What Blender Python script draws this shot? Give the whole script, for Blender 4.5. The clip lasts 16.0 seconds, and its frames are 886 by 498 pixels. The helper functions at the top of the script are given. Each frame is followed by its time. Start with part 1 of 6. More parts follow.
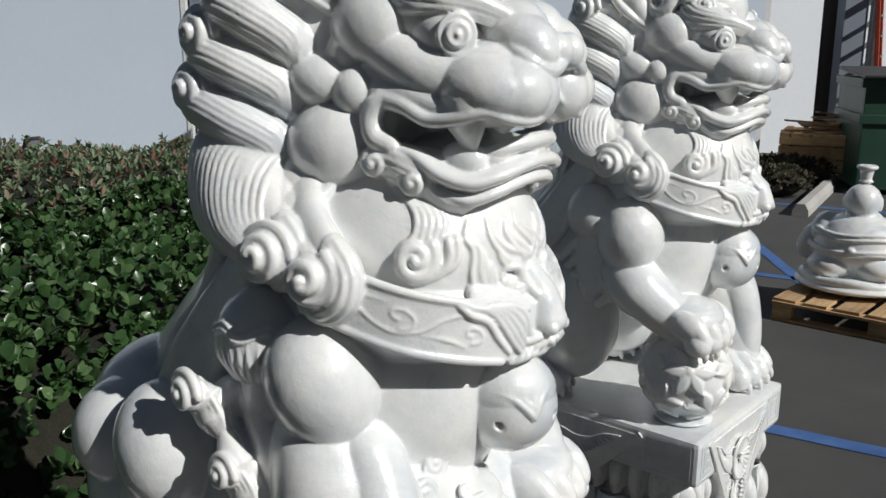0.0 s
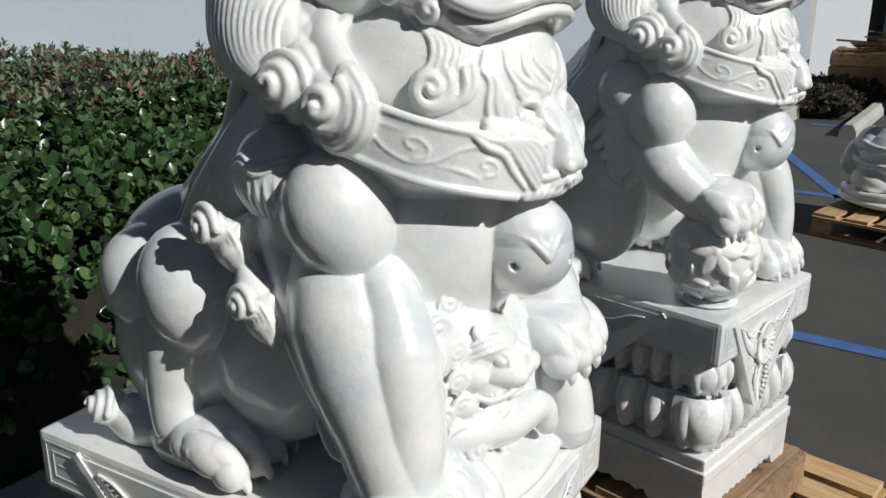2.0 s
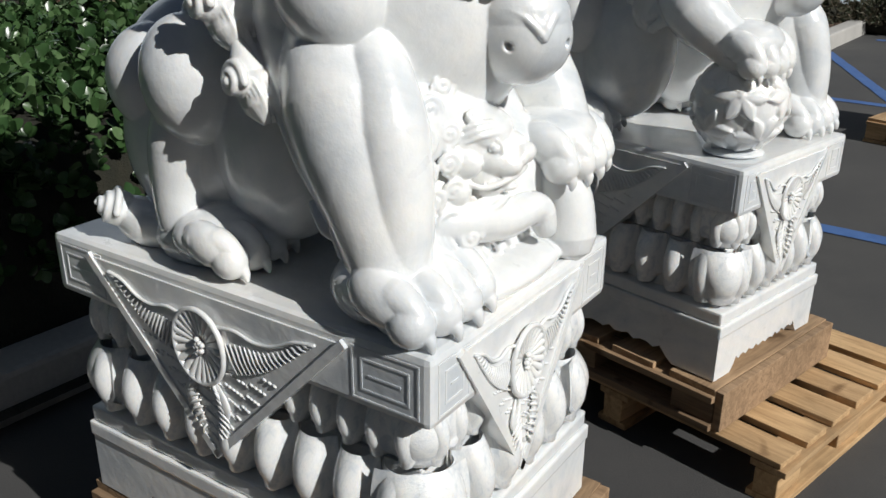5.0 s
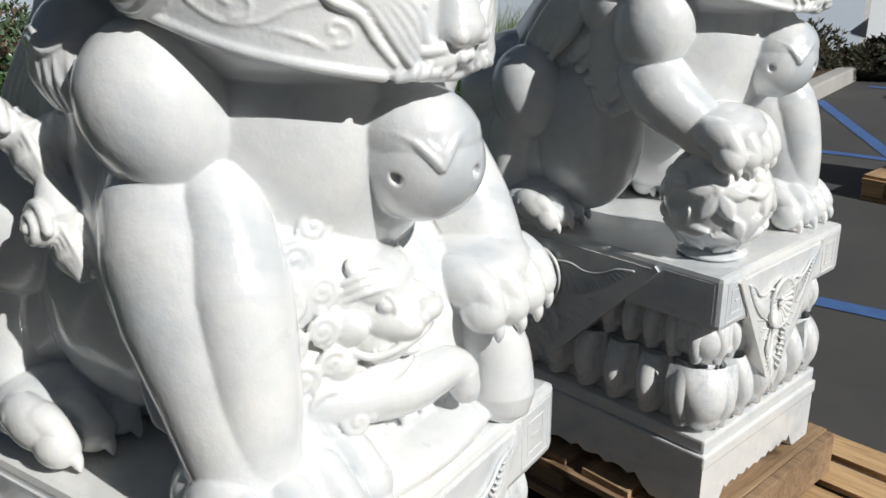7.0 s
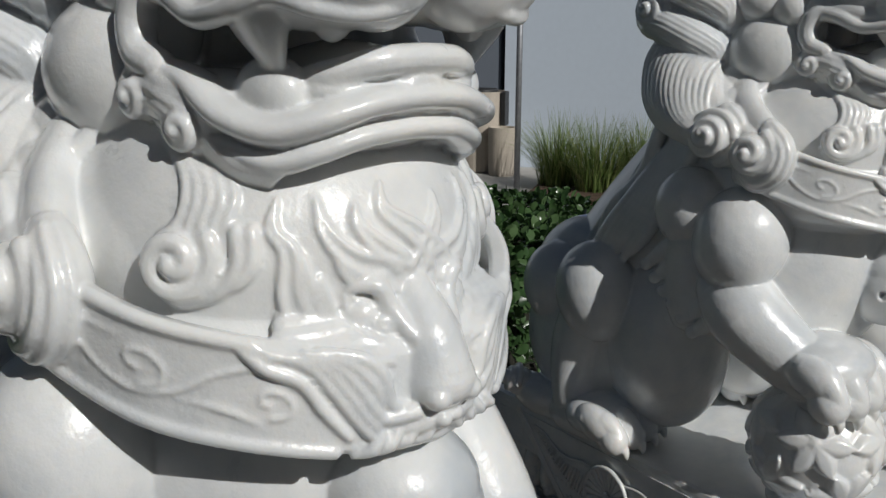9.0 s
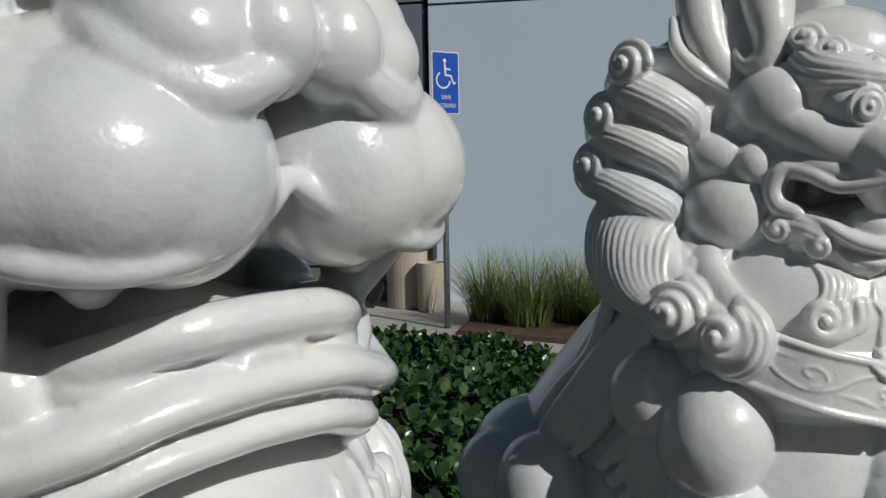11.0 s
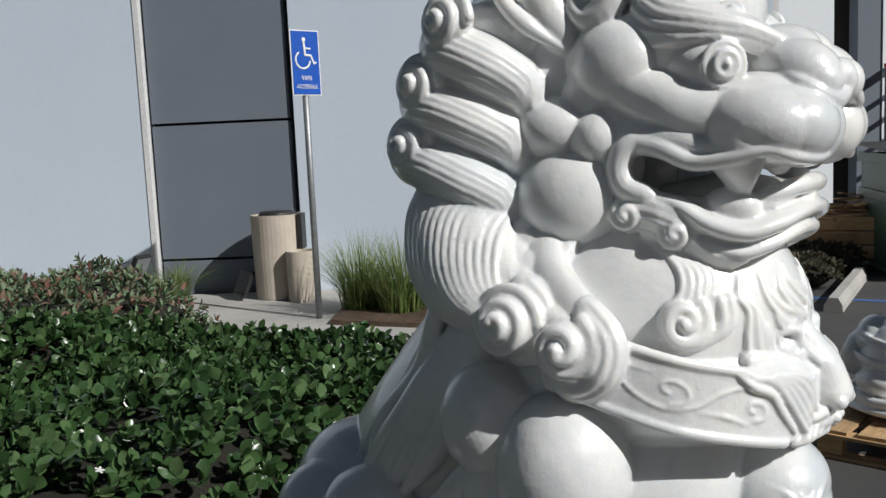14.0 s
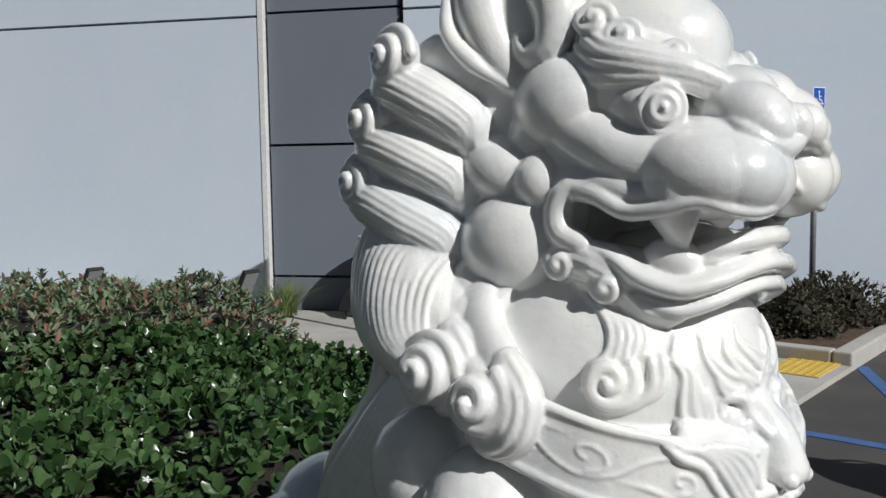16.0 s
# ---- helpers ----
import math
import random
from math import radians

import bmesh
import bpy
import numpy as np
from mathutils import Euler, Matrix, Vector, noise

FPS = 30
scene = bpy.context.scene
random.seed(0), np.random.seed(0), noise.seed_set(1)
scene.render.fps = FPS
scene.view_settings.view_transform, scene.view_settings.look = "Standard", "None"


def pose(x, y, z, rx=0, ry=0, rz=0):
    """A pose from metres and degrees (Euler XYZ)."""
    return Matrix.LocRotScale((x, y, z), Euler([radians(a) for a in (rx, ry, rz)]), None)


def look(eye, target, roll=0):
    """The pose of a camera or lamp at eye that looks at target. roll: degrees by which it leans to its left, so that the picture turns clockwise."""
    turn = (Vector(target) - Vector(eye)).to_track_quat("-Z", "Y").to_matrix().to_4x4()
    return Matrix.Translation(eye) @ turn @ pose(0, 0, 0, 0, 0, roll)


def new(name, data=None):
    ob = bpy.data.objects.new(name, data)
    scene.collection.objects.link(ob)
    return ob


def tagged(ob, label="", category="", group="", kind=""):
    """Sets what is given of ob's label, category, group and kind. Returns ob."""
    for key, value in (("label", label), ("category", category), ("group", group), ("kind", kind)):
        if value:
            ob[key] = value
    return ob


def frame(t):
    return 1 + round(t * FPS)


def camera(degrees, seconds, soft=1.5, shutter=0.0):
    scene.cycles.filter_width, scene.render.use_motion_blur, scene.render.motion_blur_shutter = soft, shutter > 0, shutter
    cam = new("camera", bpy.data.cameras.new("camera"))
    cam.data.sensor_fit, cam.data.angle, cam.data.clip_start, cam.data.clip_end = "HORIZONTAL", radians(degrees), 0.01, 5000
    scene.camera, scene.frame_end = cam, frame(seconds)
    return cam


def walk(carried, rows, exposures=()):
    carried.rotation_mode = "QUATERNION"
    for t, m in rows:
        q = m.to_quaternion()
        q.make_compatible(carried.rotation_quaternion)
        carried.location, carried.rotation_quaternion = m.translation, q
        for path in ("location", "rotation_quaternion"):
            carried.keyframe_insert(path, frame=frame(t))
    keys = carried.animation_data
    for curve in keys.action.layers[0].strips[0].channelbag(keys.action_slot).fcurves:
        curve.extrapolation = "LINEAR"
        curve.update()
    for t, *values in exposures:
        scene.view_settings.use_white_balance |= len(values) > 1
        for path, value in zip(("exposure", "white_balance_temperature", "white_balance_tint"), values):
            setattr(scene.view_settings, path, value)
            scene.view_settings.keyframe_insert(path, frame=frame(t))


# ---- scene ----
cam = camera(53.6, 16.0)
METRES, EYE, TILT, LEAN, TURN = 1.9, 1.65, 0.0, 0.0, 0.0
ROWS = [
    (0, 0.0000, 0.0000, 0.0000, 0.03, -13.02, -0.11),
    (0.5, -0.0048, -0.0066, -0.0147, 0.13, -13.48, -0.70),
    (1, -0.0020, -0.0118, -0.0313, 0.76, -14.26, -0.68),
    (1.5, 0.0047, -0.0153, -0.0465, 1.51, -15.81, -0.68),
    (2, 0.0165, -0.0145, -0.0620, 2.73, -17.68, -0.39),
    (2.5, 0.0338, -0.0203, -0.0824, 3.75, -19.42, -0.03),
    (3, 0.0429, -0.0342, -0.1010, 4.71, -20.22, -0.52),
    (3.5, 0.0458, -0.0513, -0.1243, 5.34, -20.53, -0.30),
    (4, 0.0509, -0.0625, -0.1461, 5.95, -21.26, -0.25),
    (4.2, 0.0532, -0.0660, -0.1545, 6.17, -21.51, -0.34),
    (6.3, 0.0957, 0.0595, -0.1703, 6.54, -22.11, -0.37),
    (6.5, 0.1021, 0.0813, -0.1641, 6.39, -21.23, -0.26),
    (7, 0.1147, 0.1315, -0.1462, 6.02, -19.21, 0.37),
    (7.5, 0.1422, 0.1817, -0.1263, 8.31, -17.51, -0.65),
    (8, 0.1686, 0.2184, -0.1037, 12.39, -15.82, -0.40),
    (8.5, 0.1715, 0.2380, -0.0778, 14.36, -14.53, -1.03),
    (9, 0.1509, 0.2714, -0.0532, 13.42, -13.65, -0.11),
    (9.5, 0.1265, 0.3074, -0.0361, 9.59, -10.99, 1.84),
    (10, 0.1222, 0.3360, -0.0281, 7.27, -7.94, 1.78),
    (10.2, 0.1228, 0.3544, -0.0279, 7.42, -7.00, 1.55),
    (12.3, 0.1583, 0.4890, -0.0310, 10.28, -4.75, 0.90),
    (12.5, 0.1607, 0.5025, -0.0307, 9.18, -4.93, 0.77),
    (13, 0.1655, 0.5307, -0.0312, 6.48, -5.55, 0.98),
    (13.5, 0.1725, 0.5407, -0.0320, 3.65, -6.09, 1.72),
    (14, 0.1737, 0.5454, -0.0305, 0.76, -6.71, 2.59),
    (14.5, 0.1733, 0.5482, -0.0314, -1.32, -7.01, 3.14),
    (15, 0.1856, 0.5550, -0.0338, -1.51, -6.86, 3.09),
    (15.5, 0.2336, 0.5657, -0.0307, 3.20, -5.72, 0.99),
    (16, 0.2848, 0.5730, -0.0255, 9.05, -4.86, 0.77),
]
EXPOSURES = [(0.0, -0.06), (4.0, 0.05), (7.0, 0.05), (8.0, -0.32), (8.5, -0.5), (9.0, -0.54), (10.0, -0.52), (12.5, -0.56), (13.0, -0.32), (13.6, -0.04), (14.2, 0.02), (16.0, 0.0)]
walk(cam, [(t, pose(0, 0, EYE, TILT, LEAN, TURN) @ pose(METRES * x, METRES * y, METRES * z, 90 + pitch, roll, yaw)) for t, x, y, z, yaw, pitch, roll in ROWS], EXPOSURES)

# ---------------------------------------------------------------- light
SUN_DIR = Vector((0.646, -0.487, 0.588)).normalized()
world = bpy.data.worlds.new("sky")
scene.world = world
world.use_nodes = True
wn = world.node_tree
sky = wn.nodes.new("ShaderNodeTexSky")
sky.sky_type = "NISHITA"
sky.sun_disc = False
sky.sun_elevation = math.asin(SUN_DIR.z)
sky.sun_rotation = math.atan2(SUN_DIR.x, SUN_DIR.y)
bg = wn.nodes["Background"]
bg.inputs["Strength"].default_value = 0.02
wn.links.new(sky.outputs["Color"], bg.inputs["Color"])
sun_data = bpy.data.lights.new("sun", "SUN")
sun_data.energy = 4.2
sun_data.angle = radians(0.55)
sun_data.color = (1.0, 0.985, 0.95)
sun = new("sun", sun_data)
sun.matrix_world = look((0, 0, 20), Vector((0, 0, 20)) - SUN_DIR)


# ---------------------------------------------------------------- materials
def mat(name, rough=0.6, metal=0.0, spec=0.5):
    m = bpy.data.materials.new(name)
    m.use_nodes = True
    b = m.node_tree.nodes["Principled BSDF"]
    b.inputs["Roughness"].default_value = rough
    b.inputs["Metallic"].default_value = metal
    b.inputs["Specular IOR Level"].default_value = spec
    return m, m.node_tree, b


def noise_tex(nt, scale, detail=6.0, rough=0.6, dist=0.0, coord="Object", stretch=None):
    co = nt.nodes.new("ShaderNodeTexCoord")
    n = nt.nodes.new("ShaderNodeTexNoise")
    n.inputs["Scale"].default_value = scale
    n.inputs["Detail"].default_value = detail
    n.inputs["Roughness"].default_value = rough
    n.inputs["Distortion"].default_value = dist
    if stretch:
        mp = nt.nodes.new("ShaderNodeMapping")
        mp.inputs["Scale"].default_value = stretch
        nt.links.new(co.outputs[coord], mp.inputs["Vector"])
        nt.links.new(mp.outputs["Vector"], n.inputs["Vector"])
    else:
        nt.links.new(co.outputs[coord], n.inputs["Vector"])
    return n.outputs["Fac"]


def ramp(nt, fac, stops):
    r = nt.nodes.new("ShaderNodeValToRGB")
    e = r.color_ramp.elements
    while len(e) < len(stops):
        e.new(0.5)
    for el, (p, c) in zip(e, stops):
        el.position, el.color = p, (*c, 1)
    nt.links.new(fac, r.inputs["Fac"])
    return r.outputs["Color"]


def mix(nt, a, b, fac, mode="MIX"):
    m = nt.nodes.new("ShaderNodeMix")
    m.data_type, m.blend_type = "RGBA", mode
    for key, v in (("A", a), ("B", b)):
        s = [i for i in m.inputs if i.name == key and i.type == "RGBA"][0]
        if isinstance(v, tuple):
            s.default_value = (*v, 1)
        else:
            nt.links.new(v, s)
    f = [i for i in m.inputs if i.name == "Factor" and i.type == "VALUE"][0]
    if isinstance(fac, float):
        f.default_value = fac
    else:
        nt.links.new(fac, f)
    return [o for o in m.outputs if o.type == "RGBA"][0]


def bump(nt, b, fac, strength, dist):
    n = nt.nodes.new("ShaderNodeBump")
    n.inputs["Strength"].default_value = strength
    n.inputs["Distance"].default_value = dist
    nt.links.new(fac, n.inputs["Height"])
    nt.links.new(n.outputs["Normal"], b.inputs["Normal"])


def rough_from(nt, b, fac, lo, hi):
    mr = nt.nodes.new("ShaderNodeMapRange")
    mr.inputs["To Min"].default_value, mr.inputs["To Max"].default_value = lo, hi
    nt.links.new(fac, mr.inputs["Value"])
    nt.links.new(mr.outputs["Result"], b.inputs["Roughness"])


def simple(name, c1, c2, scale, rough=0.6, bump_s=0.3, bump_d=0.01, metal=0.0, stretch=None, fine=None, spec=0.5, depth=0.6):
    """Two-scale mottled surface between two base colours."""
    m, nt, b = mat(name, rough, metal, spec)
    n1 = noise_tex(nt, scale, 5, stretch=stretch)
    n2 = noise_tex(nt, fine or scale * 9, 6, stretch=stretch)
    col = mix(nt, ramp(nt, n1, [(0.3, c1), (0.7, c2)]), ramp(nt, n2, [(0.25, (0.72, 0.72, 0.72)), (0.7, (1.1, 1.1, 1.1))]), depth, "MULTIPLY")
    nt.links.new(col, b.inputs["Base Color"])
    rough_from(nt, b, n2, max(0.05, rough - 0.12), min(1.0, rough + 0.12))
    if bump_s:
        bump(nt, b, n2, bump_s, bump_d)
    return m


def marble_material():
    m, nt, b = mat("white_marble", 0.2)
    n1 = noise_tex(nt, 3.5, 5, 0.55, 1.2)
    n2 = noise_tex(nt, 14.0, 6, 0.6, 0.6)
    n3 = noise_tex(nt, 160.0, 3)
    base = ramp(nt, n1, [(0.32, (0.60, 0.635, 0.665)), (0.47, (0.775, 0.785, 0.785)), (0.66, (0.84, 0.835, 0.81))])
    col = mix(nt, base, ramp(nt, n2, [(0.3, (0.93, 0.94, 0.95)), (0.6, (1, 1, 1))]), 0.8, "MULTIPLY")
    rough_from(nt, b, n2, 0.2, 0.42)
    n4 = noise_tex(nt, 34.0, 4, 0.6)
    both = nt.nodes.new("ShaderNodeMath")
    both.operation = "MULTIPLY_ADD"
    nt.links.new(n4, both.inputs[0])
    both.inputs[1].default_value = 6.0
    nt.links.new(n3, both.inputs[2])
    col = mix(nt, col, ramp(nt, n4, [(0.36, (0.93, 0.94, 0.95)), (0.58, (1, 1, 1))]), 0.7, "MULTIPLY")
    nt.links.new(col, b.inputs["Base Color"])
    bump(nt, b, both.outputs[0], 0.14, 0.0016)
    b.inputs["Coat Weight"].default_value = 0.8
    b.inputs["Subsurface Weight"].default_value = 0.3
    b.inputs["Subsurface Radius"].default_value = (1.0, 0.85, 0.7)
    b.inputs["Subsurface Scale"].default_value = 0.005
    b.inputs["Coat Roughness"].default_value = 0.045
    return m


MARBLE = marble_material()
ASPHALT = simple("asphalt", (0.045, 0.045, 0.047), (0.075, 0.073, 0.07), 1.2, 0.9, 0.5, 0.004, fine=180)
CONCRETE = simple("concrete", (0.36, 0.35, 0.33), (0.47, 0.455, 0.43), 1.6, 0.85, 0.3, 0.003, fine=60)
WALL = simple("painted_wall", (0.55, 0.63, 0.73), (0.59, 0.665, 0.76), 0.5, 0.75, 0.05, 0.002, fine=14, depth=0.12)
WALL_DARK = simple("dark_wall_and_jamb_shade", (0.145, 0.168, 0.205), (0.165, 0.19, 0.23), 0.6, 0.75, 0.05, 0.002, fine=14, depth=0.12)
WALL_WHITE = simple("white_painted_wall", (0.76, 0.80, 0.85), (0.80, 0.84, 0.88), 0.5, 0.75, 0.05, 0.002, fine=14, depth=0.12)
JOINT = simple("joint_sealant", (0.03, 0.03, 0.033), (0.05, 0.05, 0.052), 5, 0.7)
EDGE = simple("sunlit_corner_trim", (0.66, 0.67, 0.68), (0.72, 0.72, 0.72), 3, 0.6)
SOIL = simple("bark_mulch", (0.07, 0.045, 0.03), (0.16, 0.105, 0.07), 9, 0.95, 1.0, 0.03, fine=55)


def wood(name, c1, c2, along):
    """Sawn timber: grain stretched along the board, dark knots and smudges, each board with a tone of its own."""
    m, nt, b = mat(name, 0.78)
    st = (1, 14, 14) if along == "x" else (14, 1, 14)
    grain = noise_tex(nt, 4.0, 8, 0.7, 0.8, stretch=st)
    col = ramp(nt, grain, [(0.32, c1), (0.62, c2)])
    knots = noise_tex(nt, 9.0, 2, 0.5, 0.3)
    col = mix(nt, col, ramp(nt, knots, [(0.66, (1, 1, 1)), (0.73, (0.42, 0.36, 0.30))]), 0.9, "MULTIPLY")
    stain = noise_tex(nt, 2.6, 5, 0.6, 0.5)
    col = mix(nt, col, ramp(nt, stain, [(0.34, (0.62, 0.60, 0.58)), (0.55, (1.05, 1.02, 1.0))]), 0.8, "MULTIPLY")
    info = nt.nodes.new("ShaderNodeObjectInfo")
    col = mix(nt, col, ramp(nt, info.outputs["Random"], [(0.0, (0.74, 0.72, 0.70)), (1.0, (1.15, 1.13, 1.08))]), 1.0, "MULTIPLY")
    nt.links.new(col, b.inputs["Base Color"])
    bump(nt, b, grain, 0.4, 0.003)
    return m


WOOD = wood("pallet_wood", (0.36, 0.23, 0.115), (0.60, 0.42, 0.235), "x")
WOOD_Y = wood("pallet_board_wood", (0.36, 0.23, 0.115), (0.60, 0.42, 0.235), "y")
WOOD_OLD = wood("weathered_wood", (0.19, 0.125, 0.075), (0.36, 0.25, 0.155), "x")
WOOD_OLD_Y = wood("weathered_board_wood", (0.21, 0.14, 0.085), (0.40, 0.28, 0.17), "y")
BLUE = simple("blue_line_paint", (0.035, 0.095, 0.27), (0.065, 0.15, 0.37), 7, 0.75, 0.4, 0.003, fine=120)
YELLOW = simple("yellow_tactile_paint", (0.6, 0.40, 0.06), (0.7, 0.5, 0.11), 6, 0.7)
SIGN_BLUE = simple("sign_blue", (0.004, 0.075, 0.42), (0.006, 0.09, 0.47), 4, 0.4)
SIGN_WHITE = simple("sign_white", (0.78, 0.78, 0.78), (0.82, 0.82, 0.82), 6, 0.45)
STEEL = simple("galvanised_steel", (0.25, 0.26, 0.28), (0.36, 0.37, 0.39), 20, 0.5, 0.1, 0.001, metal=0.6)
BIN = simple("bin_aggregate", (0.44, 0.385, 0.32), (0.54, 0.48, 0.41), 4, 0.85, 0.5, 0.003, fine=120)
DARK = simple("doorway_shade", (0.012, 0.009, 0.008), (0.03, 0.02, 0.018), 2, 0.6)
GREEN = simple("dumpster_green", (0.012, 0.045, 0.030), (0.02, 0.065, 0.042), 3, 0.45, 0.2, 0.004)
BLACK = simple("black_plastic", (0.012, 0.012, 0.013), (0.025, 0.025, 0.026), 6, 0.5)
RED = simple("red_ladder_rail", (0.35, 0.045, 0.02), (0.45, 0.07, 0.03), 4, 0.5)


def leaf_material(name, c1, c2, c3, rough):
    m, nt, b = mat(name, rough)
    g = nt.nodes.new("ShaderNodeNewGeometry")
    col = ramp(nt, g.outputs["Random Per Island"], [(0.0, c1), (0.55, c2), (1.0, c3)])
    n = noise_tex(nt, 30, 3)
    col = mix(nt, col, ramp(nt, n, [(0.3, (0.75, 0.75, 0.75)), (0.7, (1.15, 1.15, 1.15))]), 0.7, "MULTIPLY")
    nt.links.new(col, b.inputs["Base Color"])
    tr = nt.nodes.new("ShaderNodeBsdfTranslucent")
    nt.links.new(col, tr.inputs["Color"])
    ms = nt.nodes.new("ShaderNodeMixShader")
    ms.inputs[0].default_value = 0.22
    nt.links.new(b.outputs[0], ms.inputs[1])
    nt.links.new(tr.outputs[0], ms.inputs[2])
    nt.links.new(ms.outputs[0], nt.nodes["Material Output"].inputs["Surface"])
    return m


LEAF = leaf_material("plum_leaf", (0.026, 0.060, 0.021), (0.052, 0.108, 0.036), (0.115, 0.190, 0.080), 0.27)
LEAF_GREY = leaf_material("grey_shrub_leaf", (0.085, 0.15, 0.075), (0.17, 0.245, 0.14), (0.22, 0.09, 0.075), 0.6)
LEAF_DRY = leaf_material("island_shrub_leaf", (0.035, 0.05, 0.025), (0.08, 0.075, 0.045), (0.13, 0.10, 0.07), 0.7)
GRASS = leaf_material("grass_blade", (0.085, 0.145, 0.035), (0.17, 0.25, 0.07), (0.33, 0.35, 0.15), 0.5)
PETAL = leaf_material("white_petal", (0.75, 0.75, 0.72), (0.8, 0.8, 0.78), (0.83, 0.83, 0.8), 0.5)
TREE = leaf_material("far_tree_leaf", (0.03, 0.05, 0.025), (0.05, 0.07, 0.04), (0.07, 0.075, 0.05), 0.7)


# ---------------------------------------------------------------- mesh helpers
def link(name, verts, faces, material, smooth=False, parent=None):
    me = bpy.data.meshes.new(name)
    me.from_pydata([tuple(v) for v in verts], [], faces)
    me.materials.append(material)
    if smooth:
        me.polygons.foreach_set("use_smooth", [True] * len(me.polygons))
    me.update()
    ob = new(name, me)
    if parent:
        ob.parent = parent
    return ob


def part(name, bm, material, parent=None, label="", smooth=False):
    bmesh.ops.recalc_face_normals(bm, faces=bm.faces)
    me = bpy.data.meshes.new(name)
    bm.to_mesh(me)
    bm.free()
    me.materials.append(material)
    if smooth:
        for p in me.polygons:
            p.use_smooth = True
    ob = new(name, me)
    if parent:
        ob.parent = parent
    if label:
        tagged(ob, label)
    return ob


def add_box(bm, lo, hi, bevel=0.0, m=None, jitter=0.0):
    """A box with optional rounded edges in a bmesh."""
    d = [hi[i] - lo[i] for i in range(3)]
    c = [(hi[i] + lo[i]) / 2 for i in range(3)]
    r = bmesh.ops.create_cube(bm, size=1.0, matrix=Matrix.Translation(c) @ Matrix.Diagonal((*d, 1)))
    vs = r["verts"]
    if jitter:
        for v in vs:
            v.co += Vector([random.uniform(-jitter, jitter) for _ in range(3)])
    if bevel:
        es = list({e for v in vs for e in v.link_edges})
        out = bmesh.ops.bevel(bm, geom=es, offset=bevel, segments=2, affect="EDGES", profile=0.6)
        vs = list({v for f in out["faces"] for v in f.verts} | {v for v in vs if v.is_valid})
    if m is not None:
        bmesh.ops.transform(bm, matrix=m, verts=[v for v in vs if v.is_valid])
    return vs


def box(name, lo, hi, material, bevel=0.0, parent=None, m=None, label="", jitter=0.0):
    bm = bmesh.new()
    add_box(bm, lo, hi, bevel, m, jitter)
    return part(name, bm, material, parent, label)


def add_cyl(bm, p, q, r1, r2, seg=16):
    p, q = Vector(p), Vector(q)
    d = q - p
    m = Matrix.Translation((p + q) / 2) @ d.to_track_quat("Z", "Y").to_matrix().to_4x4()
    return bmesh.ops.create_cone(bm, cap_ends=True, segments=seg, radius1=r1, radius2=r2, depth=d.length, matrix=m)


def prism(name, outline, z0, z1, material, parent=None, label=""):
    """A flat slab over an outline in plan."""
    bm = bmesh.new()
    lo = [bm.verts.new((x, y, z0)) for x, y in outline]
    hi = [bm.verts.new((x, y, z1)) for x, y in outline]
    bm.faces.new(lo[::-1])
    bm.faces.new(hi)
    n = len(outline)
    for i in range(n):
        bm.faces.new((lo[i], lo[(i + 1) % n], hi[(i + 1) % n], hi[i]))
    return part(name, bm, material, parent, label)


def empty(name, m):
    ob = new(name)
    ob.matrix_world = m
    return ob


# ---------------------------------------------------------------- ground and setting
KERB_U = Vector((0.511, 0.860, 0))          # the kerb's run, in plan
KERB_N = Vector((-0.860, 0.511, 0))         # from the kerb towards the planting
KERB_0 = Vector((-1.25, 1.80, 0))


def kerb_pt(s, d=0.0):
    p = KERB_0 + KERB_U * s + KERB_N * d
    return (p.x, p.y)


ground = box("ground", (-150, -150, -0.3), (150, 150, 0.0), ASPHALT)
tagged(ground, "dark grey worn asphalt of a parking lot", "ground", kind="structure")

planting = prism("planting_bed", [kerb_pt(-7, 0.16), kerb_pt(5.2, 0.16), (0.35, 6.75), (-2.2, 8.5), (-14, 9.4), (-14, -6)], 0.0, 0.12, SOIL)
tagged(planting, "planting bed of dark bark mulch behind the kerb", "planting bed", kind="structure")
KERB_M = Matrix(((KERB_U.x, KERB_N.x, 0, KERB_0.x), (KERB_U.y, KERB_N.y, 0, KERB_0.y), (0, 0, 1, 0), (0, 0, 0, 1)))


def kerb(s0, s1, d0, d1):
    bm = bmesh.new()
    add_box(bm, (s0, d0, -0.05), (s1, d1, 0.15), 0.018)
    k = part("kerb", bm, CONCRETE)
    k.matrix_world = KERB_M
    return tagged(k, "pale concrete kerb with rounded edges", "kerb", kind="structure")


for s0, s1 in ((-7, -3.5), (-3.49, -0.62), (-0.61, 2.6), (2.61, 5.2)):
    kerb(s0, s1, 0, 0.155)
for s0, s1 in ((7.62, 9.6), (9.61, 12.5)):
    kerb(s0, s1, 0, 0.155)
kerb(7.62, 7.77, 0.16, 2.2)
island = prism("planting_bed", [kerb_pt(7.77, 0.16), kerb_pt(12.5, 0.16), kerb_pt(12.5, 2.0), kerb_pt(9.2, 2.2), kerb_pt(7.77, 2.2)], 0.0, 0.12, SOIL)
tagged(island, "kerbed island bed of dark bark mulch", "planting bed", kind="structure")

